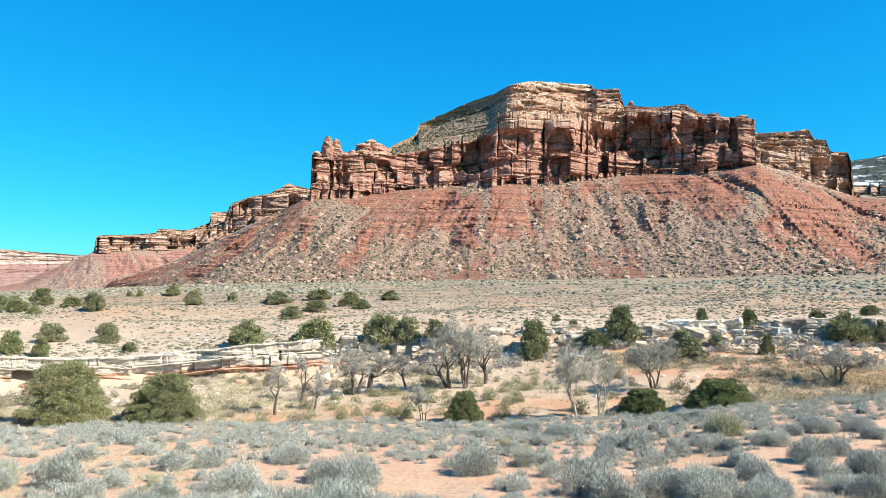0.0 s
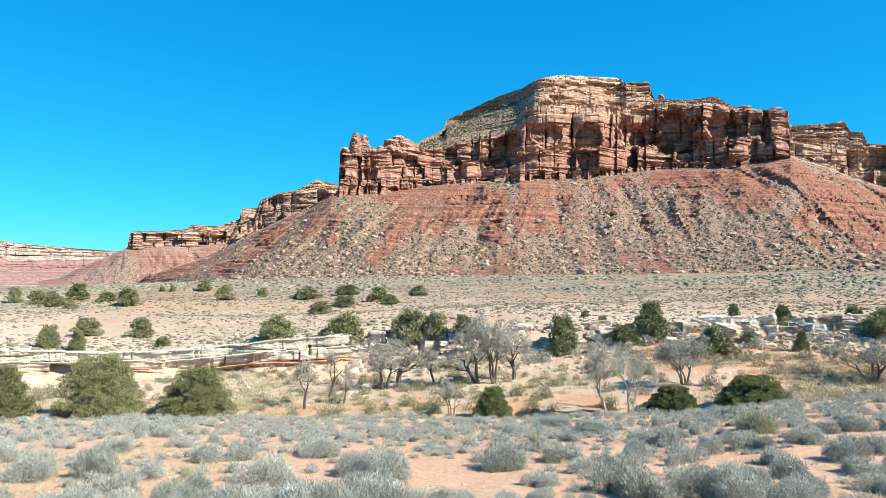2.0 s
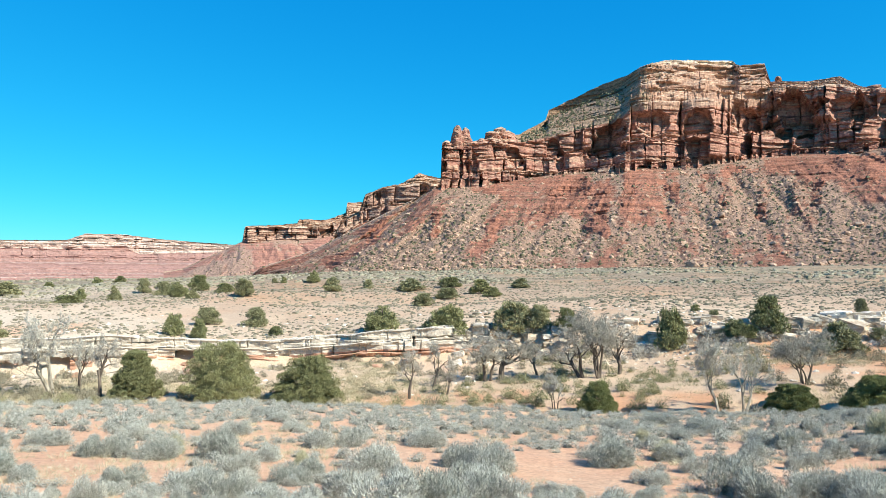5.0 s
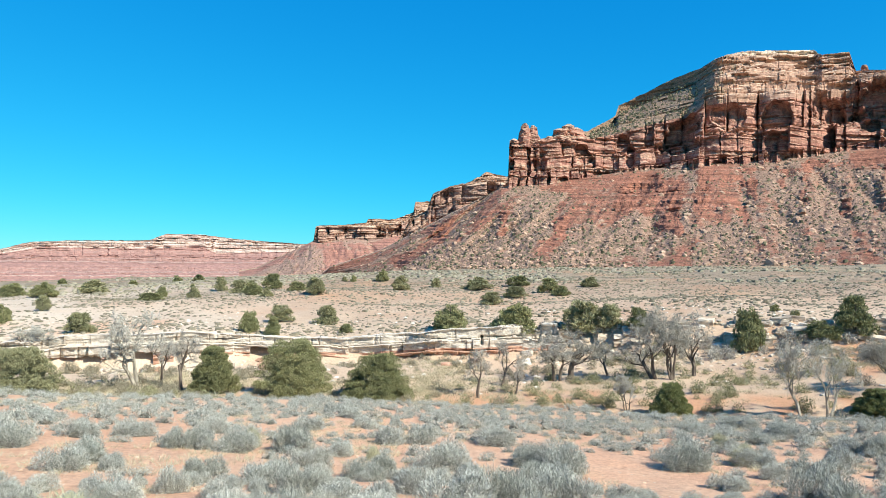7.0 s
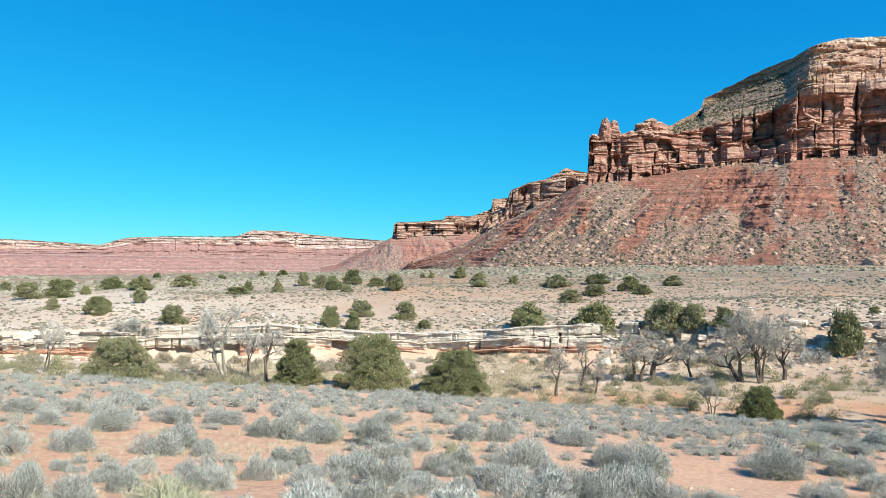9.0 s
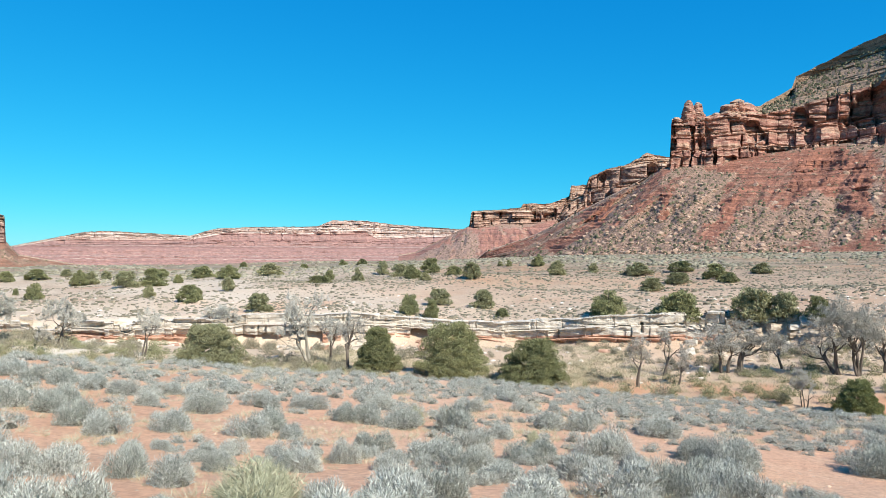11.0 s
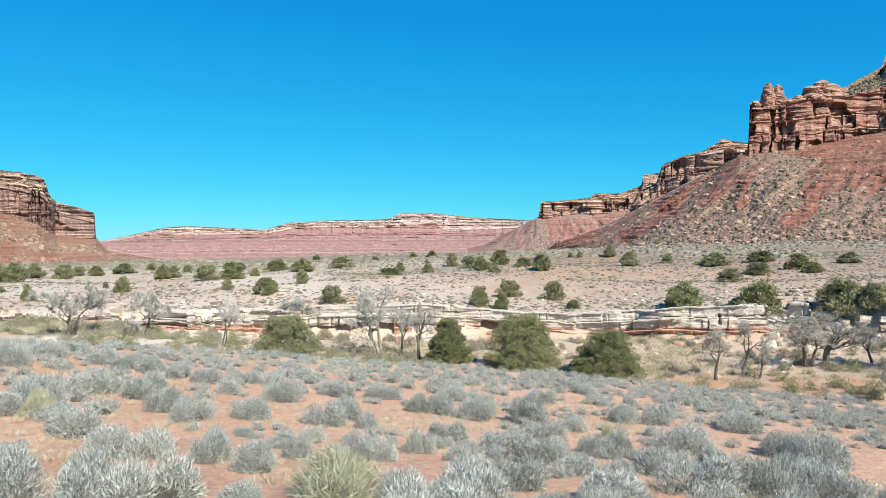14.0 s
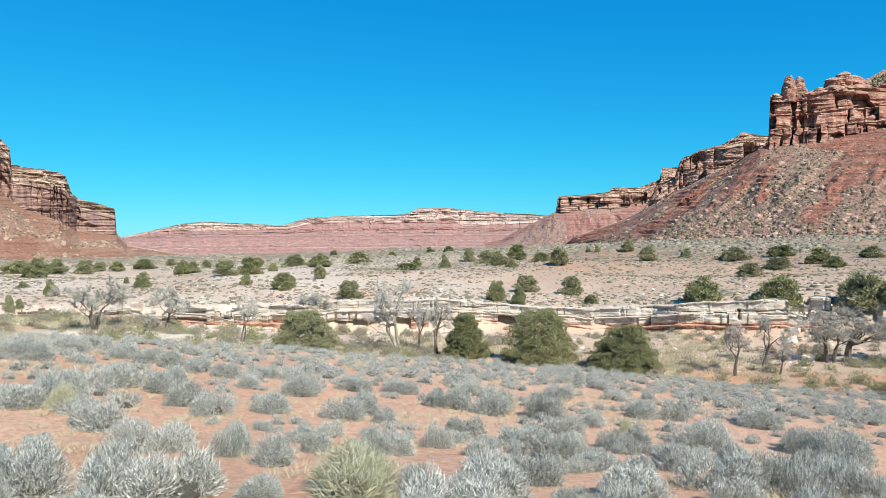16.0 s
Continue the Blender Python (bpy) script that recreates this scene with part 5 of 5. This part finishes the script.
def rimrock(a0, a1, cols, seed, scale, gaps, breaks, upper, lower, share=0.42, back=-0.5, joint=0.35):
    """A stretch of the ledge: a bedded, jointed face with overhangs, and the bare bench on top of it."""
    az = np.linspace(a0, a1, cols)
    v = np.linspace(0, 1, 40)[:, None]
    hi, lo = land(az, 66.0 + bend(az)) + 0.1, land(az, 59.5 + bend(az)) - 0.25
    hi = np.maximum(hi, lo + 0.5)
    loss = np.interp(az, [p[0] for p in breaks], [p[1] for p in breaks])
    hi = hi - loss * 2.8 * np.floor(4 * np.clip(fbm(az * 0.8, az * 0, 45, 4) * 2.4 - 0.7, 0, 1)) / 4
    z = lo + (hi - lo) * v
    face = rock_face(np.radians(az) * 61, z, v, seed, scale, (0.35, 0.7), joint, 1.2) * 0.8
    wob = 1.2 * (fbm(az * 2, az * 0, 77, 3) - 0.5)[None, :]
    for g0, g1, v0, v1, deep in gaps:
        face = face - deep * np.clip((az[None, :] + wob - g0) / 0.15, 0, 1) * np.clip((g1 - az[None, :] - wob) / 0.15, 0, 1) * np.clip((v - v0) / 0.05, 0, 1) * np.clip((v1 - v + 0.08 * wob) / 0.04, 0, 1)
    r = 61.3 + bend(az) - face + back * (v - 1)
    k = int((v < share).sum())
    G = polar(az[None, :] + 0 * v, r, z)
    part("white_bed", sheet("white_bed", G[k:], upper), ledge)
    part("pink_bed", sheet("pink_bed", G[:k + 1], lower), ledge, "reddish lower bed")
    top = np.stack([G[-1], polar(az, r[-1] + 0.7 + 1.2 * fbm(az * 3, az * 0, 48, 3), z[-1] - 0.05), polar(az, r[-1] + 4.0, land(az, r[-1] + 4.0) - 0.5)])
    part("bench", sheet("bench", top, upper), ledge)


rimrock(-66.5, -6.0, 2000, 901, 0.17, ((-45.2, -40.0, 0.05, 0.42, 2.4), (-41.5, -38.2, 0.12, 0.52, 2.8), (-36.6, -33.4, 0.05, 0.45, 2.2), (-31.0, -29.2, 0.1, 0.6, 1.6), (-13.0, -12.7, 0.5, 0.8, 0.8), (-20.5, -17.0, 0.0, 0.25, 1.2), (-58.5, -54.0, 0.35, 0.55, 0.5)),
        [(-66, 0.3), (-48, 0.2), (-44, 0.0), (-10, 0.05), (-6, 0.9)], white_rock, pink_rock)
block_meshes = [slab_mesh(s + 40, (grey_rock, white_rock, tan_rock, tan_rock)[s % 4]) for s in range(8)]
for k in range(560):
    heap = k % 20
    az = rng.uniform(16, 34) if heap < 13 else rng.uniform(-9, 9) if heap < 16 else rng.uniform(8, 17) if heap < 19 else rng.uniform(-66, -46)
    up = rng.rand() ** 0.7
    r = 60.6 + 3.9 * up + bend(az) + rng.normal(0, 0.3) if heap < 13 else 61.2 + 2.4 * up + bend(az) + rng.normal(0, 0.8)
    w = rng.choice([0.3, 0.42, 0.58, 0.8, 1.05], p=[0.2, 0.28, 0.28, 0.17, 0.07]) * rng.uniform(0.8, 1.2) * (1.15 if up > 0.6 else 0.75)
    lay_slab(block_meshes, az, r, float(land(az, r)) + w * 0.42, w * rng.uniform(0.9, 1.6), w * rng.uniform(0.8, 1.2), w * rng.uniform(0.5, 0.9), 7 if up > 0.5 else 13, "block")
for _ in range(40):
    az = rng.uniform(-64, -6)
    r = 59 + bend(az) + rng.normal(0, 1.5)
    w = rng.uniform(0.4, 1.3)
    lay_slab(rng.choice([0, 1]) and white_slabs or pink_slabs, az, r, float(land(az, r)) + w * 0.3, w, w * 0.8, w * 0.55, 12, "block")

# ---- trees ----
for k, (az, r, w, h) in enumerate(NEAR_JUNIPERS):
    mat = juniper_grey if k == 2 else green_leaf if k > 3 else juniper_leaf
    t = juniper(40 + k, w * 1.06, h * 1.05, 90000 if w > 3 else 50000, 360, (0.075, 0.03), mat, "rounded dense green juniper at the edge of the wash", 0.25 if k == 4 else 0.35 if k == 3 else 0.0)
    t.matrix_basis = Matrix.Translation(stand(az, r, 0.05))
kinds = [juniper(60 + k, 3.0, 2.2, 9000, 40 + 6 * k, (0.17, 0.06), (juniper_leaf, juniper_grey)[k % 2], ("dark green juniper bush on the sandy plain", "grey-green juniper bush on the sandy plain")[k % 2], (0.0, 0.2, 0.4, 0.0, 0.1, 0.3, 0.0)[k]) for k in range(7)]
used = set()
for k, (az, r, w, h) in enumerate(PLAIN_JUNIPERS_A + PLAIN_JUNIPERS_B + PLAIN_JUNIPERS_C + PLAIN_JUNIPERS_D):
    kind = (k * 5) % 7
    at = Matrix.LocRotScale(stand(az, r, 0.05), Euler((0, 0, (k * 2.4) % 6.28)), (w * 1.05 / 3.0, w * 1.05 / 3.0, h * 1.08 / 2.2))
    if kind in used:
        ob = copy_thing(kinds[kind], Matrix())
    else:
        ob = kinds[kind]
        used.add(kind)
    ob.matrix_basis = at
    tagged(ob, group="junipers on the plain")
for k, (az, r, w, h) in enumerate(BARE_TREES):
    pale = k in (8, 9, 12, 13, 14, 15, 17, 19, 21)
    grown = {2: 1.25, 3: 1.25, 5: 1.3, 6: 1.25, 7: 1.3, 8: 1.25, 9: 1.25, 10: 1.25, 11: 1.45, 12: 1.4, 13: 1.35, 15: 1.1}.get(k, 1.0)
    stems = (1, 1, 2, 1, 1, 2, 4, 2, 1, 2, 4, 4, 2, 2, 2, 2, 1, 2, 1, 3, 1, 3)[k]
    lean = (0, 0.3, -0.2, -0.1, 0, -0.3, 0, 0.2, 0, 0.15, 0, 0, 0, 0, 0, -0.42, 0.08, 0, 0, 0, 0.1, 0)[k]
    fine = 0.0105 if k in (12, 13) else 0.0125 if pale else 0.0145
    many = 4.0 if k in (12, 13) else 2.6 if k == 15 else 1.8 if k in (2, 3, 11, 14) else 1.4
    t = bare_tree(300 + k, w * grown, h * grown, stems, bark_pale if k in (8, 9, 15, 18) else bark_dark, pale_twig if pale else grey_twig,
                  "leafless pale-barked cottonwood in the wash" if pale else "leafless dark-trunked cottonwood in the wash", lean, fine, many, girth=1.35 if k in (0, 2, 3, 5, 6, 7, 15, 16) else 1.1)
    t.matrix_basis = Matrix.LocRotScale(stand(az, r), Euler((0, 0, radians(-az))), None)

# ---- sagebrush on the near terrace ----
rng = np.random.RandomState(11)
patch = [(*place(a, r), w) for a, r, w in BARE_SAND_A + BARE_SAND_B]
taken = []


cells = {}


def take(x, y, w):
    taken.append((x, y, w))
    cells.setdefault((int(x // 1.2), int(y // 1.2)), []).append((x, y, w))


def free(x, y, w, slack=0.42):
    i, j = int(x // 1.2), int(y // 1.2)
    return all((x - px) ** 2 + (y - py) ** 2 > ((w + pw) * slack) ** 2 for a in (i - 1, i, i + 1) for b in (j - 1, j, j + 1) for px, py, pw in cells.get((a, b), ()))


def on_sand(x, y, w):
    return any((x - px) ** 2 + (y - py) ** 2 < (pw + 0.45 * w) ** 2 for px, py, pw in patch)


bush_kinds = [sagebrush(500 + k, sage_leaf, 0.8, 0.46, 10500, "sagebrush", "silvery blue-grey sagebrush on orange sand", "shrub", 0.062, 0.006) for k in range(7)]
bush_used = set()
wide_kinds = [sagebrush(540 + k, sage_leaf, 1.3, 0.62, 22000, "sagebrush", "broad silvery blue-grey sagebrush clump on orange sand", "shrub", 0.062, 0.006) for k in range(3)]
wide_used = set()


def plant(kinds, used, k, x, y, w, h, w0, h0, group):
    at = Matrix.LocRotScale((x, y, float(ground(np.float64(x), np.float64(y))) - 0.02), Euler((rng.normal(0, 0.06), rng.normal(0, 0.06), rng.uniform(0, 6.28))), (w / w0, w / w0 * rng.uniform(0.85, 1.15), h / h0))
    if k in used:
        ob = copy_thing(kinds[k], Matrix())
    else:
        ob = kinds[k]
        used.add(k)
    ob.matrix_basis = at
    tagged(ob, group=group)


for az, r, w, h in SAGE_A + SAGE_B + SAGE_C + SAGE_D + SAGE_E + SAGE_F:
    x, y = place(az, r)
    take(x, y, w)
    plant(bush_kinds if w < 0.95 else wide_kinds, bush_used if w < 0.95 else wide_used, rng.randint(7 if w < 0.95 else 3), x, y, w * 1.04, h * 1.08, 0.8 if w < 0.95 else 1.3, 0.46 if w < 0.95 else 0.62, "sagebrush on the near terrace")
more = []
for _ in range(9000):
    az, r = rng.uniform(-78, 42), math.sqrt(rng.uniform(4.8 ** 2, 33.0 ** 2))
    edge = float(np.interp(az, BEARING, EDGE_R))
    if r > edge + 2.0:
        continue
    x, y = place(az, r)
    w = rng.choice([0.28, 0.42, 0.55, 0.7, 0.85], p=[0.16, 0.24, 0.28, 0.22, 0.1]) * rng.uniform(0.85, 1.15) * (1.0 if r < edge - 4 else 0.8)
    cover = fbm(np.float64(x * 0.4), np.float64(y * 0.4), 77, 3)
    if on_sand(x, y, w) or cover < 0.37 + 0.07 * (az > -6) * (r < edge - 6) + 0.1 * rng.rand() - 0.2 * (r > edge - 8) or not free(x, y, w, 0.54 if r < edge - 6 else 0.40):
        continue
    take(x, y, w)
    more.append((r, x, y, w))
    if rng.rand() < 0.55:
        turn_ = rng.uniform(0, 6.28)
        x2, y2 = x + w * 0.7 * math.cos(turn_), y + w * 0.7 * math.sin(turn_)
        take(x2, y2, w * 0.8)
        more.append((math.hypot(x2, y2), x2, y2, w * 0.85))
# the nearest are bushes of their own, the rest a cover
more.sort()
for r, x, y, w in more[:175]:
    plant(bush_kinds, bush_used, rng.randint(7), x, y, w, w * rng.uniform(0.5, 0.68), 0.8, 0.46, "sagebrush on the near terrace")
spare = [(x, y, float(ground(np.float64(x), np.float64(y))) - 0.02, w) for r, x, y, w in more[175:]]
shape = [sage_cloud(np.random.RandomState(900 + k), 1000, 1.0, 0.56, 6, 0.08, 0.017) for k in range(7)]
spare = np.array(spare)
# dark domes paint in the shade within the farther bushes
strew("sagebrush_stems", "dark inner domes of the sagebrush cover, painted as its wood and inner shade", "shrub", [heart(np.random.RandomState(930 + k), 0.9, 0.5) for k in range(4)], sage_shade, spare[:, :3], spare[:, 3], seed=4)
strew("sagebrush_cover", "low blue-grey sagebrush covering the terrace", "shrub", shape, sage_leaf, spare[:, :3], spare[:, 3], seed=3)

# yellow-green rabbitbrush among the sage
weed = sagebrush(600, bright_leaf, 0.9, 0.55, 7000, "rabbitbrush", "yellow-green rabbitbrush among the sagebrush", "shrub", 0.12, 0.006)
weed_used = set()
for az, r, w, h in ((-45.3, 6.3, 1.1, 0.5), (-31.6, 14.8, 0.6, 0.45), (-64.2, 13.0, 0.6, 0.5), (21.6, 20.5, 1.1, 0.75), (5.2, 18.2, 0.5, 0.45), (-22.0, 13.2, 0.35, 0.3), (6.5, 15.8, 0.7, 0.5)):
    plant([weed], weed_used, 0, *place(az, r), w, h, 0.9, 0.55, "rabbitbrush")


# ---- small growth and stones ----
def sow(n, keep, seed, near, far, a0=-78.0, a1=42.0, power=2.0):
    """Spots spread over the ground where keep(x, y, r, az, chance) holds."""
    g = np.random.RandomState(seed)
    az, r = g.uniform(a0, a1, n), (near ** power + g.rand(n) * (far ** power - near ** power)) ** (1 / power)
    x, y = r * np.sin(np.radians(az)), r * np.cos(np.radians(az))
    ok = keep(x, y, r, az, g.rand(n))
    return np.c_[x[ok], y[ok], ground(x[ok], y[ok])]


def tuft(seed, n, long, spread, thick):
    g = np.random.RandomState(seed)
    a, q = g.uniform(0, 2 * np.pi, n), g.rand(n) ** 0.5
    base = np.c_[np.cos(a) * q * spread * 0.5, np.sin(a) * q * spread * 0.5, np.zeros(n)]
    way = np.c_[np.cos(a) * 0.7, np.sin(a) * 0.7, g.uniform(0.5, 1.4, n)] + g.normal(size=(n, 3)) * 0.25
    return blades(base, way, g.uniform(0.5, 1.2, n) * long, thick, g)


def clump(seed, n, leaf, flat=0.6):
    g = np.random.RandomState(seed)
    d = on_ball(n, g)
    d[:, 2] = np.abs(d[:, 2])
    p = d * (g.rand(n) ** 0.4)[:, None] * np.array([0.5, 0.5, flat])
    return blades(p - d * 0.1, d + np.array([0, 0, 0.6]) + g.normal(size=(n, 3)) * 0.4, g.uniform(0.6, 1.3, n) * leaf, g.uniform(0.5, 1, n) * leaf * 0.6, g)


def cushion(seed, flat=0.45):
    """A low uneven cushion of scrub."""
    g = np.random.RandomState(seed)
    n = 7
    a = np.arange(n) * 2 * np.pi / n
    foot, waist = g.uniform(0.4, 0.72, n), g.uniform(0.25, 0.55, n)
    V = np.concatenate([np.c_[foot * np.cos(a), foot * np.sin(a), -0.1 + 0 * a], np.c_[waist * np.cos(a + 0.2), waist * np.sin(a + 0.2), flat * g.uniform(0.55, 1.0, n)], [[g.uniform(-0.15, 0.15), g.uniform(-0.15, 0.15), flat * g.uniform(0.9, 1.2)]]])
    i, j = np.arange(n), (np.arange(n) + 1) % n
    return V, np.concatenate([np.c_[i, j, j + n], np.c_[i, j + n, i + n], np.c_[i + n, j + n, 0 * i + 2 * n]])


edge_of = lambda az: np.interp(az, BEARING, EDGE_R)
strew("dry_grass", "bleached dry grass tufts between the sagebrush", "grass", [tuft(k, 70, 0.13, 0.32, 0.006) for k in range(4)], straw,
      sow(5200, lambda x, y, r, az, c: (r < edge_of(az) + 1) & (fbm(x * 0.5, y * 0.5, 88, 3) > 0.5), 21, 7, 32), np.random.RandomState(4).uniform(0.4, 1.2, 5200)[:len(sow(5200, lambda x, y, r, az, c: (r < edge_of(az) + 1) & (fbm(x * 0.5, y * 0.5, 88, 3) > 0.5), 21, 7, 32))], seed=5)
s_ = sow(22000, lambda x, y, r, az, c: (r > edge_of(az) + 3) & (fbm(x * 0.13, y * 0.13, 89, 4) > 0.44 + 0.2 * c + 0.06 * (az < -48)), 22, 26, 60)
strew("wash_grass", "tall straw-coloured grass along the wash", "grass", [tuft(10 + k, 46, 0.24, 0.9, 0.017) for k in range(4)], wash_straw, s_, np.random.RandomState(6).uniform(0.5, 1.3, len(s_)), seed=6)
s_ = sow(1500, lambda x, y, r, az, c: (r > edge_of(az) + 3) & (fbm(x * 0.11, y * 0.11, 90, 4) > 0.45 + 0.2 * c), 23, 26, 62)
strew("wash_scrub", "grey-green scrub in the wash", "shrub", [clump(30 + k, 420, 0.075) for k in range(5)], scrub_grey, s_, np.random.RandomState(7).uniform(0.5, 1.5, len(s_)), seed=7)
s_ = sow(1500, lambda x, y, r, az, c: (r > edge_of(az) + 4) & (fbm(x * 0.09, y * 0.09, 91, 4) > 0.45 + 0.2 * c), 24, 28, 62)
strew("green_scrub", "olive scrub in the wash", "shrub", [clump(40 + k, 420, 0.075) for k in range(5)], juniper_grey, s_, np.random.RandomState(8).uniform(0.5, 1.3, len(s_)), seed=8)
# the plain: scattered low scrub, thick and grey towards the foot of the mesa
s_ = sow(74000, lambda x, y, r, az, c: (fbm(x * 0.04, y * 0.04, 92, 4) > 0.30 + 0.34 * c + 0.1 * (az < -44) * (r < 200)), 25, 64, 300, power=1.25)
strew("plain_scrub", "low brown-grey scrub scattered over the plain", "shrub", [cushion(50 + k, 0.26) for k in range(6)], sage_dark, s_, np.random.RandomState(9).choice([0.16, 0.24, 0.34, 0.5, 0.75], len(s_), p=[0.3, 0.3, 0.23, 0.13, 0.04]), seed=9)
s_ = sow(30000, lambda x, y, r, az, c: (fbm(x * 0.07, y * 0.07, 192, 4) > 0.26 + 0.36 * c + 0.12 * (az < -44)), 125, 63, 150, power=1.6)
strew("low_scrub", "small dark low scrub dotting the sandy slope", "shrub", [cushion(150 + k, 0.28) for k in range(6)], sage_dark, s_, np.random.RandomState(19).choice([0.15, 0.23, 0.34, 0.5], len(s_), p=[0.36, 0.34, 0.2, 0.1]), seed=19)
s_ = sow(26000, lambda x, y, r, az, c: (fbm(x * 0.03, y * 0.03, 93, 4) > 0.38 + 0.25 * c), 26, 140, 420, power=1.5)
strew("grey_scrub", "pale grey scrub at the foot of the mesa", "shrub", [cushion(60 + k, 0.28) for k in range(6)], scrub_grey, s_, np.random.RandomState(10).uniform(0.6, 1.6, len(s_)), seed=10)
# stones
shape = [rough_rock(70 + k, 0.55, n=1) for k in range(6)]
s_ = sow(7000, lambda x, y, r, az, c: (r < edge_of(az) + 1) & (fbm(x * 0.6, y * 0.6, 94, 3) > 0.45), 27, 7, 30)
strew("pebbles", "small pale stones on the orange sand", "stones", shape, pebble, s_, np.random.RandomState(11).choice([0.012, 0.018, 0.03, 0.06], len(s_), p=[0.4, 0.35, 0.2, 0.05]), seed=11)
s_ = sow(1500, lambda x, y, r, az, c: (fbm(x * 0.1, y * 0.1, 95, 3) > 0.5), 28, 38, 85)
strew("wash_stones", "pale loose stones in the wash", "stones", shape, white_rock, s_, np.random.RandomState(12).choice([0.1, 0.18, 0.3], len(s_)), seed=12)


# ---- rubble and scrub on the mesa slopes ----
def on_slope(host, n, seed, bias=1.0):
    """Spots on a debris slope, in drifts."""
    g, grid = np.random.RandomState(seed), SLOPES[host]
    u, v = g.rand(n), g.rand(n) ** bias
    high = (grid[-1, :, 2] - grid[0, :, 2])[(u * (grid.shape[1] - 1)).astype(int)]
    drape = DRAPES[host][(v * (grid.shape[0] - 1)).astype(int), (u * (grid.shape[1] - 1)).astype(int)]
    ok = (g.rand(n) < 0.12 + 0.8 * drape) & (g.rand(n) < high / 45)
    return grid[(v[ok] * (grid.shape[0] - 1)).astype(int), (u[ok] * (grid.shape[1] - 1)).astype(int)]


rocks = [rough_rock(80 + k, 0.7, n=1) for k in range(8)]
for host, n, seed in (("mesa_main", 26000, 31), ("mesa_west", 11000, 33), ("mesa_shelf", 4000, 35)):
    s_ = on_slope(host, n, seed, 1.4)
    strew("rubble", "tan sandstone rubble strewn over the red slope", "rocks", rocks, rubble_rock, s_, np.random.RandomState(seed).choice([0.25, 0.42, 0.75, 1.3, 2.2], len(s_), p=[0.36, 0.32, 0.2, 0.09, 0.03]) * (1.4 if host == "mesa_west" else 1.0), sink=0.15, seed=seed)
    s_ = on_slope(host, n * 3 // 5, seed + 1, 1.1)
    strew("slope_scrub", "dark olive scrub dotting the red slope", "shrub", [cushion(90 + k, 0.6) for k in range(5)], slope_leaf, s_, np.random.RandomState(seed).choice([0.4, 0.6, 0.95, 1.5], len(s_), p=[0.42, 0.34, 0.18, 0.06]), sink=0.05, seed=seed + 1)


# scrub on the grey shoulder of the butte
g_ = np.random.RandomState(61)
a_, v_ = g_.uniform(-4.2, 4.0, 620), g_.rand(620)
(rd_, rz_), (td_, tz_) = along(BUTTE_RIM, a_), along(BUTTE_TOP, a_)
s_ = np.c_[polar(a_, rd_ + (td_ - rd_) * 0.97 * v_, rz_ + (tz_ - rz_) * 0.86 * v_)]
strew("shoulder_scrub", "dark junipers and scrub on the grey shoulder of the butte", "shrub", [cushion(95 + k, 0.7) for k in range(4)], shoulder_leaf, s_, g_.uniform(0.5, 1.6, len(s_)), sink=0.1, seed=62)


# the larger fallen blocks: bearing, how far up the slope, size
for k, (az, v, w) in enumerate(((1.6, 0.02, 3.4), (2.1, 0.03, 2.4), (8.9, 0.04, 5.2), (9.8, 0.03, 2.6), (11.0, 0.42, 5.0), (17.8, 0.2, 4.2), (20.0, 0.3, 4.6), (19.2, 0.24, 3.0), (24.0, 0.28, 3.0), (27.8, 0.12, 4.0), (28.6, 0.1, 3.0), (7.4, 0.55, 3.6), (5.4, 0.5, 3.0), (7.9, 0.5, 2.6), (14.6, 0.18, 2.8), (15.3, 0.12, 2.4), (-3.0, 0.06, 2.4), (22.4, 0.07, 2.8), (13.2, 0.3, 2.4), (-24.6, 0.1, 2.6))):
    grid = SLOPES["mesa_main"]
    lo, hi = math.degrees(math.atan2(grid[0, 0, 0], grid[0, 0, 1])), math.degrees(math.atan2(grid[0, -1, 0], grid[0, -1, 1]))
    p = grid[int(v * (grid.shape[0] - 1)), int((az - lo) / (hi - lo) * (grid.shape[1] - 1))]
    corners, faces_ = rough_rock(820 + k, 0.62, n=2)
    ob = tagged(new("boulder", np_mesh("boulder", corners * w * 0.55, faces_, rubble_rock)), "large tan sandstone boulder fallen on the red slope", "boulder", "boulders on the slope")
    ob.location, ob.rotation_euler = (p[0], p[1], p[2] + 0.1 * w), (0, 0, k * 1.3)

# rubble below the broken rim
g_ = np.random.RandomState(71)
a_, r_ = g_.uniform(-10, 34, 1500), 61.0 + g_.normal(0, 2.6, 1500)
r_ = r_ + bend(a_)
s_ = polar(a_, r_, land(a_, r_))
strew("rim_rubble", "tan broken stones below the rimrock", "rocks", rocks, tan_rock, s_, g_.choice([0.12, 0.2, 0.32, 0.5], len(s_), p=[0.35, 0.35, 0.2, 0.1]), sink=0.1, seed=72)

# bare grey bushes among the broken rim rocks
a_, r_ = g_.uniform(-8, 35, 90), 59.8 + g_.normal(0, 1.2, 90)
r_ = r_ + bend(a_)
strew("rim_scrub", "bare grey bushes among the rimrock blocks", "shrub", [clump(170 + k, 420, 0.1, 0.75) for k in range(5)], grey_twig, polar(a_, r_, land(a_, r_)), g_.uniform(0.5, 1.4, 90), seed=73)
